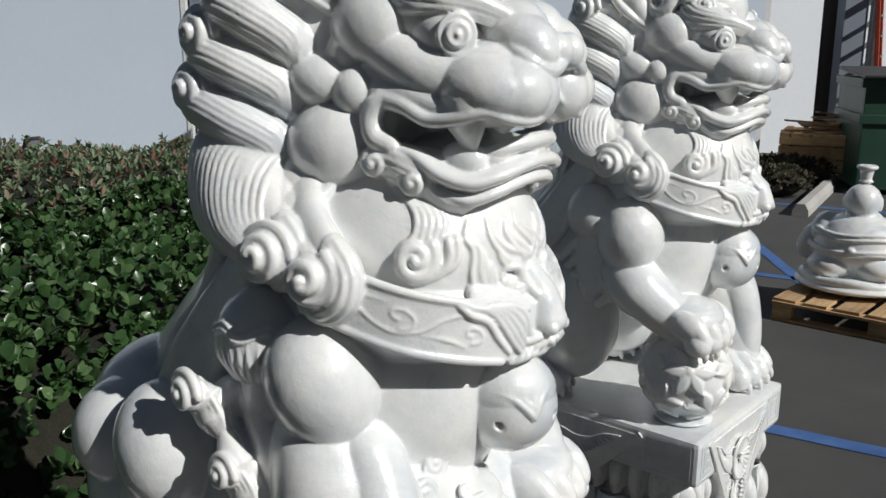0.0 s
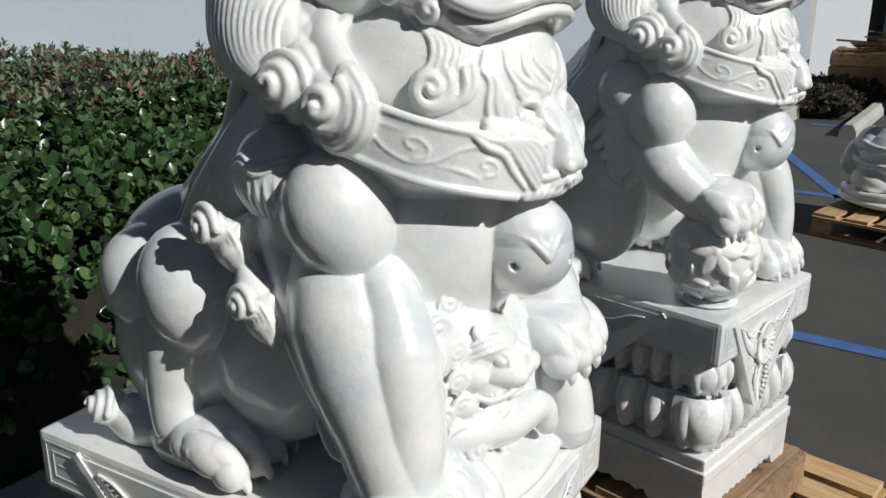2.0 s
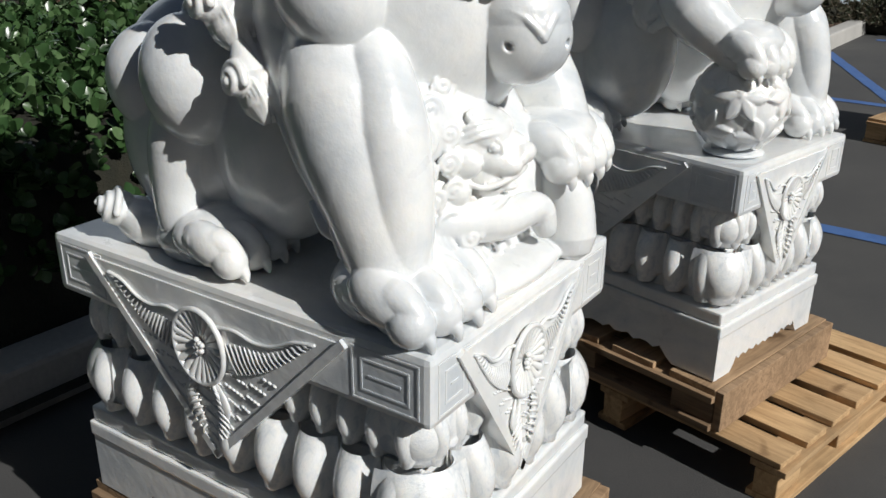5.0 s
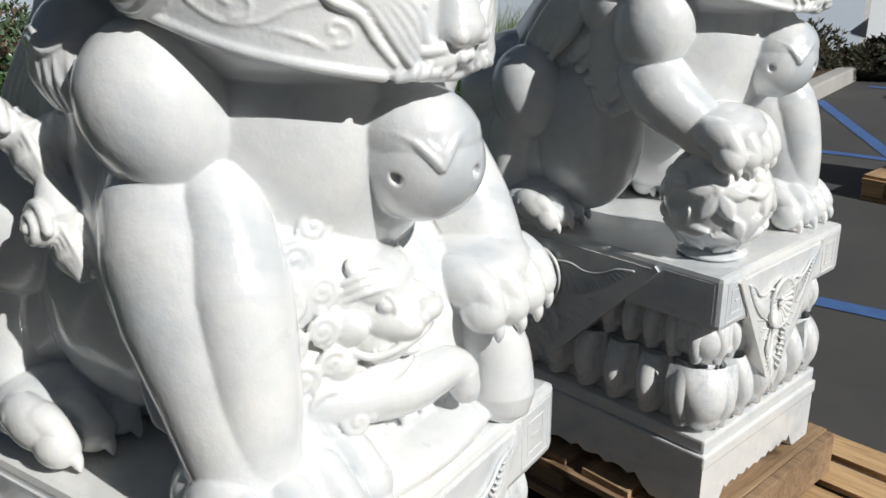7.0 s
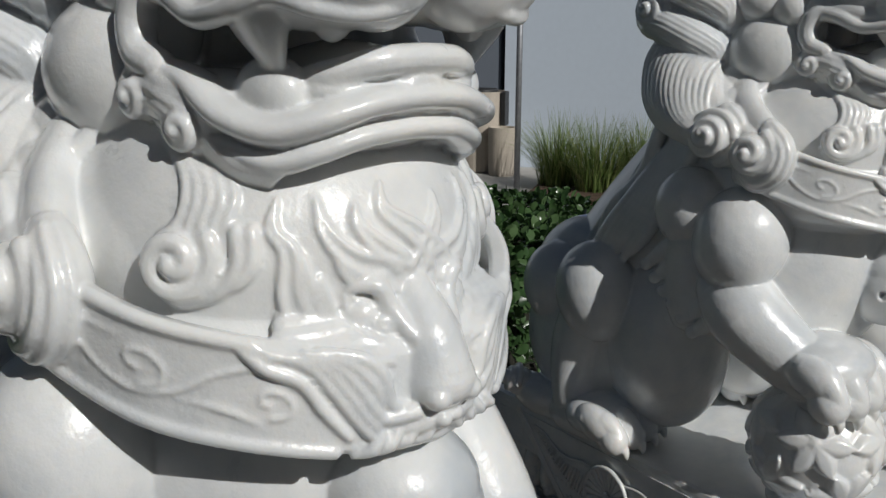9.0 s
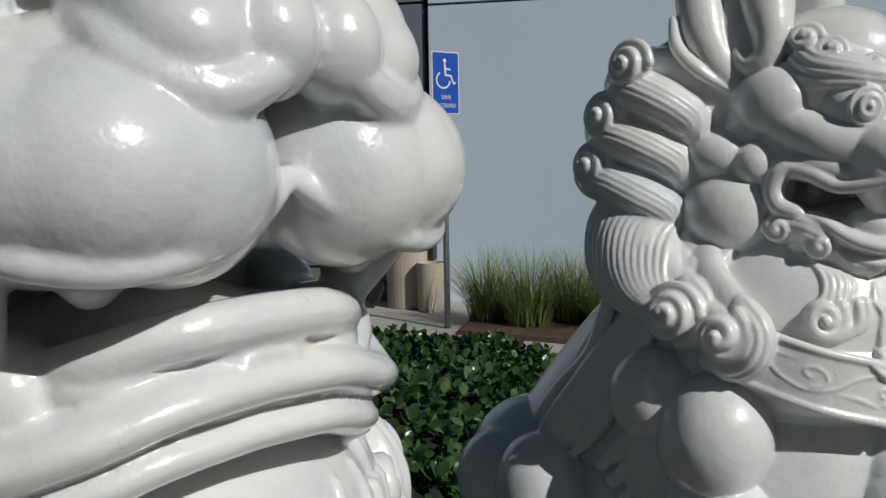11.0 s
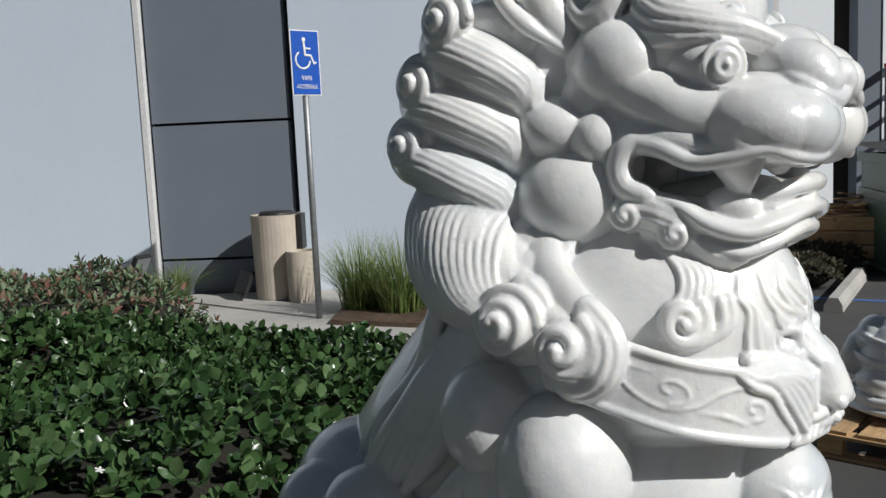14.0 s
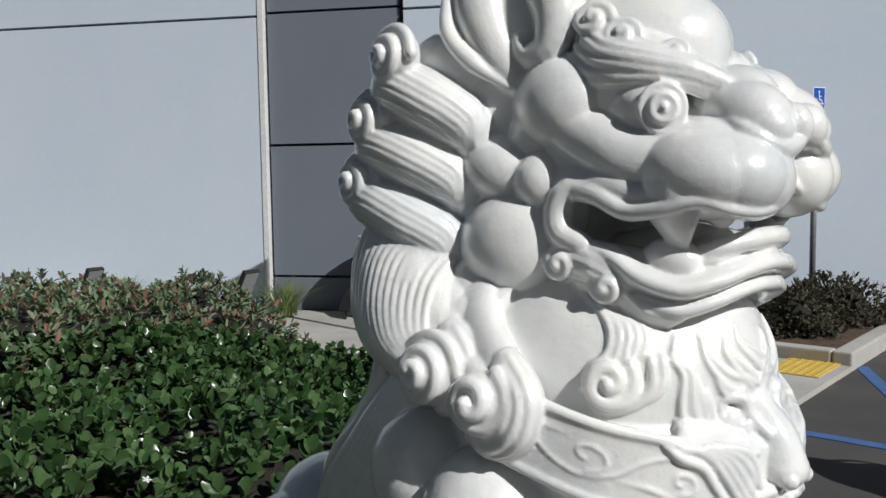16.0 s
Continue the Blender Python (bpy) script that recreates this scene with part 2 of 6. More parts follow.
WALL_U = Vector((1.0, -0.046, 0)).normalized()
WALL_E = Vector((3.74, 10.55, 0))           # the near end of the long wall
WALL_M = Matrix(((WALL_U.x, -WALL_U.y, 0, WALL_E.x), (WALL_U.y, WALL_U.x, 0, WALL_E.y), (0, 0, 1, 0), (0, 0, 0, 1)))
pave = prism("pavement", [(0.36, 6.75), kerb_pt(5.21, 0.0), kerb_pt(7.61, 0.0), kerb_pt(7.61, 2.25), (1.9, 10.62), (-14, 11.36), (-14, 9.41), (-2.2, 8.51)], -0.05, 0.045, CONCRETE)
tagged(pave, "pale concrete walkway in front of the building", "pavement", kind="structure")
grass_bed = prism("planting_bed", [(-0.85, 8.75), (1.35, 7.95), (1.75, 9.1), (1.5, 10.6), (-0.75, 10.7)], 0.0, 0.09, SOIL)
tagged(grass_bed, "bark mulch bed between the walkway and the wall", "planting bed", kind="structure")
bm = bmesh.new()
for i in range(9):
    for j in range(6):
        add_cyl(bm, (i * 0.065, j * 0.065, 0.0), (i * 0.065, j * 0.065, 0.008), 0.016, 0.011, 8)
add_box(bm, (-0.04, -0.04, -0.004), (0.56, 0.365, 0.002))
pad = part("tactile_pad", bm, YELLOW)
pad.matrix_world = KERB_M @ pose(7.08, 0.12, 0.051)
tagged(pad, "worn yellow tactile warning pad on the ramp", "tactile pad", kind="structure")


def paint_line(x0, y0, x1, y1, w=0.1):
    d = (Vector((x1, y1, 0)) - Vector((x0, y0, 0)))
    n = Vector((-d.y, d.x, 0)).normalized() * w / 2
    k = max(2, int(d.length / 0.12))
    vs, fs = [], []
    for i in range(k + 1):
        p = Vector((x0, y0, 0.004)) + d * i / k
        e = random.uniform(-0.006, 0.006)
        vs += [p + n * (1 + e / w), p - n * (1 - e / w)]
    fs = [(2 * i, 2 * i + 1, 2 * i + 3, 2 * i + 2) for i in range(k)]
    ob = link("parking_line", vs, fs, BLUE)
    return tagged(ob, "worn blue painted parking line", "parking line", kind="structure")


def stall_line(s, d0, d1):
    a, b = kerb_pt(s, d0), kerb_pt(s, d1)
    paint_line(*a, *b)


stall_line(2.93, -0.3, -6.5)
stall_line(5.72, -0.1, -6.5)
stall_line(8.95, -0.2, -6.5)
stall_line(11.8, -0.2, -6.5)
paint_line(2.77, 8.55, 2.57, 5.9, 0.1)
paint_line(3.9, 7.2, 3.35, 5.6, 0.1)


# ---------------------------------------------------------------- building
def wall_box(name, x0, x1, z0, z1, d0, d1, material, parent=None):
    ob = box(name, (x0, d0, z0), (x1, d1, z1), material)
    ob.matrix_world = WALL_M
    if parent:
        ob.parent = parent
    return ob


PX0, PX1 = -6.83, -5.20                      # the dark bay, along the wall
hall = empty("wall_north", Matrix.Identity(4))
tagged(hall, "long pale grey painted concrete wall of a warehouse", "wall", kind="structure")
for x0, x1 in ((-16, PX0 - 0.06), (PX1 + 0.03, 0.0)):
    wall_box("panel", x0, x1, -0.1, 3.42, 0.0, 0.3, WALL, hall)
    wall_box("panel", x0, x1, 3.45, 7.5, 0.0, 0.3, WALL, hall)
wall_box("backing", -16, -0.02, -0.1, 7.45, 0.2, 0.28, JOINT, hall)
for z0, z1 in ((-0.1, 0.42), (0.45, 1.95), (1.98, 3.46), (3.49, 7.5)):
    wall_box("panel", PX0 + 0.03, PX1 - 0.03, z0, z1, 0.06, 0.3, WALL_DARK, hall)
# sunlight on the bay's corner and the wall's end is put into paler strips
wall_box("sunlit_trim", PX0 - 0.06, PX0, -0.1, 7.5, -0.012, 0.3, EDGE, hall)
wall_box("sunlit_end_face", 0.0, 0.06, -0.1, 7.5, 0.0, 0.5, EDGE, hall)

far_hall = empty("wall_east", Matrix.Identity(4))
tagged(far_hall, "white painted warehouse wall with a tall open doorway", "wall", kind="structure")
box("panel", (3.0, 14.0, -0.1), (5.85, 14.4, 8.0), WALL_WHITE, parent=far_hall)
box("panel", (6.55, 14.0, -0.1), (7.0, 14.4, 8.0), WALL_WHITE, parent=far_hall)
box("lintel", (5.85, 14.0, 3.75), (6.55, 14.4, 8.0), WALL_WHITE, parent=far_hall)
# the reveal's shade is painted on with the dark wall colour
box("shaded_jamb", (6.2, 14.02, -0.1), (6.548, 14.3, 3.74), WALL_DARK, parent=far_hall)
# near-black panel stands for the unlit depth behind the opening
box("doorway", (5.85, 14.3, -0.1), (6.55, 14.34, 3.75), DARK, parent=far_hall)
box("side_wall", (6.7, 14.41, -0.1), (7.0, 24.0, 8.0), WALL_WHITE, parent=far_hall)

# plain unseen wall behind the camera, added to block low sky light
south = empty("unseen_wall_south", Matrix.Identity(4))
tagged(south, "unseen plain concrete wall added behind the camera to deepen the shade", "wall", kind="structure")
box("panel", (-24.0, -9.4, -0.1), (24.0, -9.0, 7.5), CONCRETE, parent=south)

# ---------------------------------------------------------------- sculpture tools
class Clay:
    """Collects overlapping solids that are fused into one stone."""

    def __init__(self):
        self.v, self.f = [], []

    def add(self, verts, faces):
        n = len(self.v)
        self.v += [tuple(p) for p in verts]
        self.f += [tuple(i + n for i in f) for f in faces]

    def sharp(self, verts, faces):
        """Faces that share no corners, so that their edges stay crisp."""
        for f in faces:
            self.add([verts[i] for i in f], [tuple(range(len(f)))])

    def ball(self, c, r, rot=(0, 0, 0), seg=20, rings=12):
        r = (r, r, r) if isinstance(r, (int, float)) else r
        seg = max(12, min(120, int(2 * math.pi * max(r) / 0.0065)))
        rings = max(8, seg // 2)
        m = pose(*c, *rot) @ Matrix.Diagonal((*r, 1))
        vs = [m @ Vector((0, 0, 1))]
        for i in range(1, rings):
            a = math.pi * i / rings
            for j in range(seg):
                b = 2 * math.pi * j / seg
                vs.append(m @ Vector((math.sin(a) * math.cos(b), math.sin(a) * math.sin(b), math.cos(a))))
        vs.append(m @ Vector((0, 0, -1)))
        fs = [(0, 1 + j, 1 + (j + 1) % seg) for j in range(seg)]
        for i in range(rings - 2):
            o = 1 + i * seg
            fs += [(o + j, o + seg + j, o + seg + (j + 1) % seg, o + (j + 1) % seg) for j in range(seg)]
        o = 1 + (rings - 2) * seg
        fs += [(o + j, len(vs) - 1, o + (j + 1) % seg) for j in range(seg)]
        self.add(vs, fs)

    def tube(self, pts, rad, seg=10, sub=6, flat=1.0, up=None):
        """A round-ended rope through the points; rad is one radius or one per point; flat squeezes it along `up`."""
        rad = [rad] * len(pts) if isinstance(rad, (int, float)) else rad
        run = sum((Vector(b) - Vector(a)).length for a, b in zip(pts, pts[1:]))
        sub = max(2, min(24, int(run / (len(pts) - 1) / max(0.004, 0.25 * max(rad))) + 1))
        seg = max(8, min(90, int(2 * math.pi * max(rad) / 0.0065)))
        P, R = spline(pts, rad, sub)
        vs, fs = [], []
        t0 = (P[1] - P[0]).normalized()
        side = Vector(up).cross(t0) if up else t0.orthogonal()
        side.normalize()
        ringsets = []
        for i, p in enumerate(P):
            t = (P[min(i + 1, len(P) - 1)] - P[max(i - 1, 0)]).normalized()
            side = (Vector(up).cross(t) if up else side - t * side.dot(t)).normalized()
            nrm = t.cross(side)
            ringsets.append((p, t, side, nrm, R[i]))
        p, t, s, n, r = ringsets[0]
        head = [(p - t * r * 0.9, t, s, n, r * 0.35), (p - t * r * 0.6, t, s, n, r * 0.78)]
        p, t, s, n, r = ringsets[-1]
        tail = [(p + t * r * 0.6, t, s, n, r * 0.78), (p + t * r * 0.9, t, s, n, r * 0.35)]
        ringsets = head + ringsets + tail
        for p, t, s, n, r in ringsets:
            for j in range(seg):
                a = 2 * math.pi * j / seg
                vs.append(p + s * math.cos(a) * r + n * math.sin(a) * r * flat)
        for i in range(len(ringsets) - 1):
            o = i * seg
            fs += [(o + j, o + (j + 1) % seg, o + seg + (j + 1) % seg, o + seg + j) for j in range(seg)]
        fs.append(tuple(range(seg))[::-1])
        o = (len(ringsets) - 1) * seg
        fs.append(tuple(o + j for j in range(seg)))
        self.add(vs, fs)

    def shaped(self, c, radius, seg=150):
        """A globe whose radius is a function of the direction."""
        c, rings = Vector(c), seg // 2
        dirs = [Vector((0, 0, 1))]
        for i in range(1, rings):
            a = math.pi * i / rings
            dirs += [Vector((math.sin(a) * math.cos(2 * math.pi * j / seg), math.sin(a) * math.sin(2 * math.pi * j / seg), math.cos(a))) for j in range(seg)]
        dirs.append(Vector((0, 0, -1)))
        last = len(dirs) - 1
        fs = [(0, 1 + j, 1 + (j + 1) % seg) for j in range(seg)]
        for i in range(rings - 2):
            o = 1 + i * seg
            fs += [(o + j, o + seg + j, o + seg + (j + 1) % seg, o + (j + 1) % seg) for j in range(seg)]
        o = 1 + (rings - 2) * seg
        fs += [(o + j, last, o + (j + 1) % seg) for j in range(seg)]
        self.add([c + d * radius(d) for d in dirs], fs)

    def curl(self, c, n, R, rise=0.6, turns=2.0, wire=None, start=0.0, hand=1):
        """A snail curl on a dome whose axis is n."""
        c, n = Vector(c), Vector(n).normalized()
        q = n.to_track_quat("Z", "Y").to_matrix()
        e = q.to_euler()
        self.ball(c, (R * 0.93, R * 0.93, R * rise), [math.degrees(a) for a in e], 18, 10)
        pts, rr = [], []
        steps = int(turns * 12)
        for i in range(steps + 1):
            k = i / steps
            rad = R * (1 - 0.9 * k)
            a = start + hand * turns * 2 * math.pi * k
            h = R * (0.12 + rise * 0.98 * k ** 0.8)
            pts.append(c + q @ Vector((rad * math.cos(a), rad * math.sin(a), h)))
            rr.append(R * 0.45 / turns * (1.12 - 0.2 * k))
        self.tube(pts, rr, 8, 2)

    def strands(self, a, b, n, r, sub=5, bulge=0.0, away=(0, 0, 0)):
        """Ropes lying side by side between the border lines a and b."""
        away = Vector(away)
        for k in range(n):
            u = k / (n - 1)
            pts = [Vector(p).lerp(Vector(q), u) + away * bulge * math.sin(math.pi * u) for p, q in zip(a, b)]
            m = len(pts)
            rr = [r * (0.72 + 0.38 * math.sin(math.pi * (0.15 + 0.7 * i / (m - 1)))) for i in range(m)]
            self.tube(pts, rr, 8, sub)

    def mirrored(self):
        n = len(self.v)
        self.v += [(x, -y, z) for x, y, z in self.v[:n]]
        self.f += [tuple(i + n for i in f[::-1]) for f in self.f]

    def merge(self, other):
        self.add(other.v, other.f)

    def stone(self, name, voxel, m, twist=0.0, pivot=(0.08, 0.0), z0=0.3, z1=0.5, smooth=1):
        vs = []
        for x, y, z in self.v:
            k = min(1, max(0, (z - z0) / (z1 - z0)))
            a = radians(twist) * k * k * (3 - 2 * k)
            dx, dy = x - pivot[0], y - pivot[1]
            vs.append((pivot[0] + dx * math.cos(a) - dy * math.sin(a), pivot[1] + dx * math.sin(a) + dy * math.cos(a), z))
        ob = link(name, vs, self.f, MARBLE, True)
        r = ob.modifiers.new("fuse", "REMESH")
        r.mode, r.voxel_size, r.use_smooth_shade = "VOXEL", voxel, True
        s = ob.modifiers.new("polish", "SMOOTH")
        s.factor, s.iterations = 0.5, smooth
        d = ob.modifiers.new("thin", "DECIMATE")
        d.ratio = 0.42 if voxel > 0.002 else 0.28
        ob.matrix_world = m
        return ob


def spline(pts, rad, sub):
    pts = [Vector(p) for p in pts]
    n = len(pts)
    P, R = [], []
    for i in range(n - 1):
        a, b, c, d = pts[max(i - 1, 0)], pts[i], pts[i + 1], pts[min(i + 2, n - 1)]
        for k in range(sub):
            u = k / sub
            P.append(0.5 * ((2 * b) + (c - a) * u + (2 * a - 5 * b + 4 * c - d) * u * u + (3 * b - a - 3 * c + d) * u ** 3))
            R.append(rad[i] * (1 - u) + rad[i + 1] * u)
    P.append(pts[-1])
    R.append(rad[-1])
    return P, R


# ---------------------------------------------------------------- the lions
TOP_Z = 0.78
LION_A = pose(-0.225, 1.346, TOP_Z, 0, 0, -27.7)
LION_B = pose(0.414, 2.268, TOP_Z, 0, 0, -39.5)
BLOCK_A = pose(-0.233, 1.330, TOP_Z, 0, 0, -27.7)
BLOCK_B = pose(0.434, 2.276, TOP_Z, 0, 0, -41.0)


def paw(c, x, y, z, yaw=0.0, s=1.0, drop=0.0):
    """Four plump round toes with short curved claws; x, y, z is the middle of the knuckles."""
    m = pose(x, y, z, 0, drop, yaw)
    for k in range(4):
        o = (k - 1.5) * 0.034 * s
        f = 0.009 * s * (1 - abs(k - 1.5) / 1.5)
        c.ball(m @ Vector((-0.004 * s + f, o, 0.014 * s)), (0.038 * s, 0.0205 * s, 0.026 * s), (0, 18, 0))
        c.ball(m @ Vector((0.026 * s + f, o, -0.002 * s)), (0.024 * s, 0.0212 * s, 0.0225 * s))
        c.tube([m @ Vector((-0.02 * s + f, o, 0.018 * s)), m @ Vector((0.012 * s + f, o, 0.020 * s)), m @ Vector((0.034 * s + f, o, 0.008 * s))], [0.018 * s, 0.017 * s, 0.013 * s], 12, 4)
        c.tube([m @ Vector((0.034 * s + f, o, -0.004 * s)), m @ Vector((0.046 * s + f, o, -0.012 * s)), m @ Vector((0.050 * s + f, o, -0.022 * s))], [0.0100 * s, 0.0075 * s, 0.0030 * s], 8, 3)
    c.ball(m @ Vector((-0.022 * s, 0, 0.012 * s)), (0.056 * s, 0.066 * s, 0.034 * s))


def rolled_lock(c, pts, rad, out, ridges, wire=0.0052, spread=80):
    """A fat roll of hair with fine ridges running along its outer side."""
    rad = [rad] * len(pts) if isinstance(rad, float) else rad
    c.tube(pts, rad, 14, 5)
    P, R = spline(pts, rad, 5)
    out = Vector(out).normalized()
    for k in range(ridges):
        f = radians(-spread + 2 * spread * k / (ridges - 1))
        line, rr = [], []
        for i, p in enumerate(P):
            t = (P[min(i + 1, len(P) - 1)] - P[max(i - 1, 0)]).normalized()
            o = (out - t * out.dot(t)).normalized()
            line.append(p + (o * math.cos(f) + t.cross(o) * math.sin(f)) * (R[i] - wire * 0.62))
            rr.append(wire * (0.78 + 0.3 * math.sin(math.pi * i / (len(P) - 1) + 0.5 * math.sin(k * 2.7))))
        c.tube(line[::2] if len(line) % 2 else line[:-1:2] + line[-1:], rr[::2] if len(rr) % 2 else rr[:-1:2] + rr[-1:], 8, 2)


def half_head():
    c = Clay()
    # cheeks and temple, with the hollows between them filled
    c.ball((0.152, -0.104, 0.740), (0.076, 0.066, 0.066))
    c.ball((0.180, -0.085, 0.778), (0.042, 0.042, 0.062))
    c.ball((0.262, -0.085, 0.722), (0.075, 0.042, 0.024))
    c.ball((0.136, -0.116, 0.827), (0.050, 0.040, 0.038), (0, 12, 20))
    c.ball((0.190, -0.112, 0.812), 0.034)
    c.ball((0.207, -0.100, 0.782), (0.030, 0.032, 0.05))
    c.ball((0.204, -0.094, 0.896), (0.058, 0.048, 0.056))
    c.ball((0.222, -0.080, 0.838), (0.055, 0.044, 0.042))
    c.ball((0.175, -0.085, 0.862), (0.045, 0.046, 0.04))
    c.ball((0.170, -0.095, 0.785), (0.045, 0.040, 0.04))
    c.ball((0.110, -0.095, 0.80), (0.05, 0.042, 0.08))
    # muzzle
    c.tube([(0.222, -0.098, 0.866), (0.255, -0.100, 0.852), (0.295, -0.094, 0.834), (0.345, -0.07, 0.824)], [0.032, 0.034, 0.036, 0.042], 22, 8)
    c.tube([(0.225, -0.095, 0.825), (0.27, -0.10, 0.815), (0.32, -0.09, 0.805)], [0.026, 0.026, 0.026], 14, 6)
    c.ball((0.356, -0.070, 0.820), (0.074, 0.060, 0.048), (0, 6, -8))
    c.ball((0.366, -0.068, 0.802), (0.062, 0.054, 0.026))
    c.ball((0.396, -0.044, 0.815), (0.044, 0.042, 0.044))
    c.ball((0.380, -0.060, 0.818), (0.060, 0.056, 0.046), (0, 4, -24))
    c.ball((0.352, -0.055, 0.838), (0.060, 0.055, 0.040))
    # upper lip rim
    c.tube([(0.236, -0.124, 0.806), (0.270, -0.126, 0.799), (0.308, -0.126, 0.782), (0.348, -0.124, 0.786), (0.380, -0.115, 0.794), (0.403, -0.097, 0.786), (0.417, -0.073, 0.783), (0.422, -0.045, 0.788), (0.420, -0.020, 0.799), (0.414, 0, 0.813)], [0.014, 0.012, 0.0095, 0.0085, 0.008, 0.0075, 0.007, 0.007, 0.006, 0.005], 10, 6)
    c.tube([(0.225, -0.112, 0.812), (0.27, -0.112, 0.810), (0.31, -0.110, 0.798), (0.35, -0.108, 0.792), (0.385, -0.095, 0.798)], [0.020, 0.020, 0.018, 0.016, 0.014], 10, 6)
    # palate, fang and the boss below it
    c.ball((0.335, -0.055, 0.796), (0.085, 0.06, 0.02))
    c.tube([(0.345, -0.106, 0.792), (0.346, -0.100, 0.772), (0.346, -0.092, 0.750), (0.345, -0.088, 0.732)], [0.038, 0.027, 0.013, 0.008], 12, 5, 0.6, (0.2, 1, 0.2))
    c.ball((0.332, -0.084, 0.730), (0.034, 0.024, 0.026))
    c.ball((0.378, -0.066, 0.782), (0.015, 0.014, 0.018))
    c.ball((0.360, -0.03, 0.733), (0.03, 0.05, 0.016))
    # corner of the mouth
    c.tube([(0.246, -0.124, 0.806), (0.231, -0.128, 0.798), (0.224, -0.130, 0.778), (0.232, -0.132, 0.757), (0.256, -0.130, 0.747)], [0.013, 0.015, 0.0155, 0.015, 0.013], 12, 6)
    # lower lip, two broad upturned bands
    c.tube([(0.245, -0.124, 0.747), (0.285, -0.119, 0.738), (0.318, -0.112, 0.716), (0.348, -0.096, 0.706), (0.372, -0.072, 0.714), (0.384, -0.040, 0.724), (0.386, 0, 0.727)], [0.013, 0.017, 0.021, 0.022, 0.021, 0.020, 0.020], 14, 6, 0.58, (0.0, 0.0, 1))
    c.tube([(0.282, -0.116, 0.712), (0.312, -0.108, 0.694), (0.342, -0.092, 0.683), (0.364, -0.070, 0.691), (0.376, -0.040, 0.701), (0.378, 0, 0.704)], [0.010, 0.014, 0.018, 0.018, 0.018, 0.018], 14, 6, 0.58, (0.0, 0.0, 1))
    c.ball((0.31, -0.06, 0.70), (0.06, 0.05, 0.024))
    # tongue
    c.tube([(0.345, -0.075, 0.736), (0.372, -0.065, 0.744), (0.392, -0.035, 0.752), (0.396, 0, 0.754)], [0.009, 0.010, 0.011, 0.011], 10, 5)
    # beard curls at the corner
    c.curl((0.235, -0.130, 0.726), (0.12, -1, 0.05), 0.022, 0.75, 1.6)
    c.curl((0.286, -0.123, 0.706), (0.25, -1, -0.05), 0.021, 0.75, 1.6)
    c.strands([(0.240, -0.136, 0.746), (0.270, -0.134, 0.736), (0.300, -0.127, 0.722)], [(0.25, -0.128, 0.706), (0.272, -0.126, 0.703), (0.290, -0.122, 0.69)], 5, 0.0065, 4, 0.006, (0, -1, 0))
    c.strands([(0.300, -0.124, 0.706), (0.325, -0.112, 0.682), (0.352, -0.096, 0.676)], [(0.275, -0.118, 0.690), (0.300, -0.110, 0.670), (0.330, -0.094, 0.664)], 5, 0.0055, 4)
    # nose with flared wings
    c.ball((0.400, -0.040, 0.868), (0.040, 0.030, 0.027), (0, 20, -14), 28, 18)
    c.tube([(0.388, -0.068, 0.870), (0.412, -0.066, 0.853), (0.428, -0.044, 0.842), (0.434, -0.022, 0.850)], [0.008, 0.011, 0.012, 0.009], 10, 5)
    c.ball((0.424, -0.016, 0.864), (0.022, 0.020, 0.024))
    c.ball((0.365, -0.022, 0.893), (0.048, 0.038, 0.036), seg=26, rings=16)
    c.ball((0.378, -0.052, 0.868), (0.036, 0.022, 0.024), (0, 20, -20))
    c.ball((0.386, -0.034, 0.878), (0.050, 0.040, 0.034), (0, 16, -8))
    # eye: an almond ball with a ringed disc
    c.ball((0.286, -0.068, 0.888), (0.062, 0.040, 0.036), (0, 6, -32))
    c.ball((0.262, -0.078, 0.905), (0.045, 0.032, 0.04))
    ax = Vector((0.64, -0.77, -0.02)).normalized()
    q = ax.to_track_quat("Z", "Y").to_matrix()
    base = Vector((0.331, -0.100, 0.884))
    c.ball(base, (0.0235, 0.0235, 0.011), [math.degrees(a) for a in q.to_euler()])
    c.ball(base - ax * 0.012, 0.026)
    for rr, w, lift in ((0.0220, 0.0036, 0.004), (0.0122, 0.0034, 0.0105)):
        ring = [base + ax * lift + q @ Vector((rr * math.cos(a), rr * 1.05 * math.sin(a), 0)) for a in [i * 2 * math.pi / 24 for i in range(25)]]
        c.tube(ring, w, 8, 2)
    c.ball(base + ax * 0.0125, (0.0046, 0.0046, 0.0046))
    c.tube([(0.245, -0.108, 0.915), (0.285, -0.110, 0.916), (0.325, -0.096, 0.914), (0.358, -0.066, 0.898)], [0.007, 0.008, 0.008, 0.006], 10, 5)
    # brow: a leaf of hair that narrows towards the nose, with curls along its upper edge
    c.ball((0.285, -0.07, 0.94), (0.07, 0.035, 0.03), (0, 20, 22))
    c.strands([(0.226, -0.108, 0.945), (0.254, -0.113, 0.926), (0.303, -0.107, 0.916), (0.345, -0.082, 0.909), (0.374, -0.050, 0.897)],
              [(0.262, -0.100, 0.972), (0.284, -0.098, 0.958), (0.318, -0.086, 0.944), (0.348, -0.064, 0.930), (0.376, -0.040, 0.908)], 6, 0.0062, 6, 0.010, (0.4, -0.7, 0.5))
    c.curl((0.250, -0.100, 0.976), (0.25, -1, 0.35), 0.021, 0.5, 1.4)
    c.curl((0.281, -0.096, 0.958), (0.4, -1, 0.45), 0.019, 0.5, 1.4)
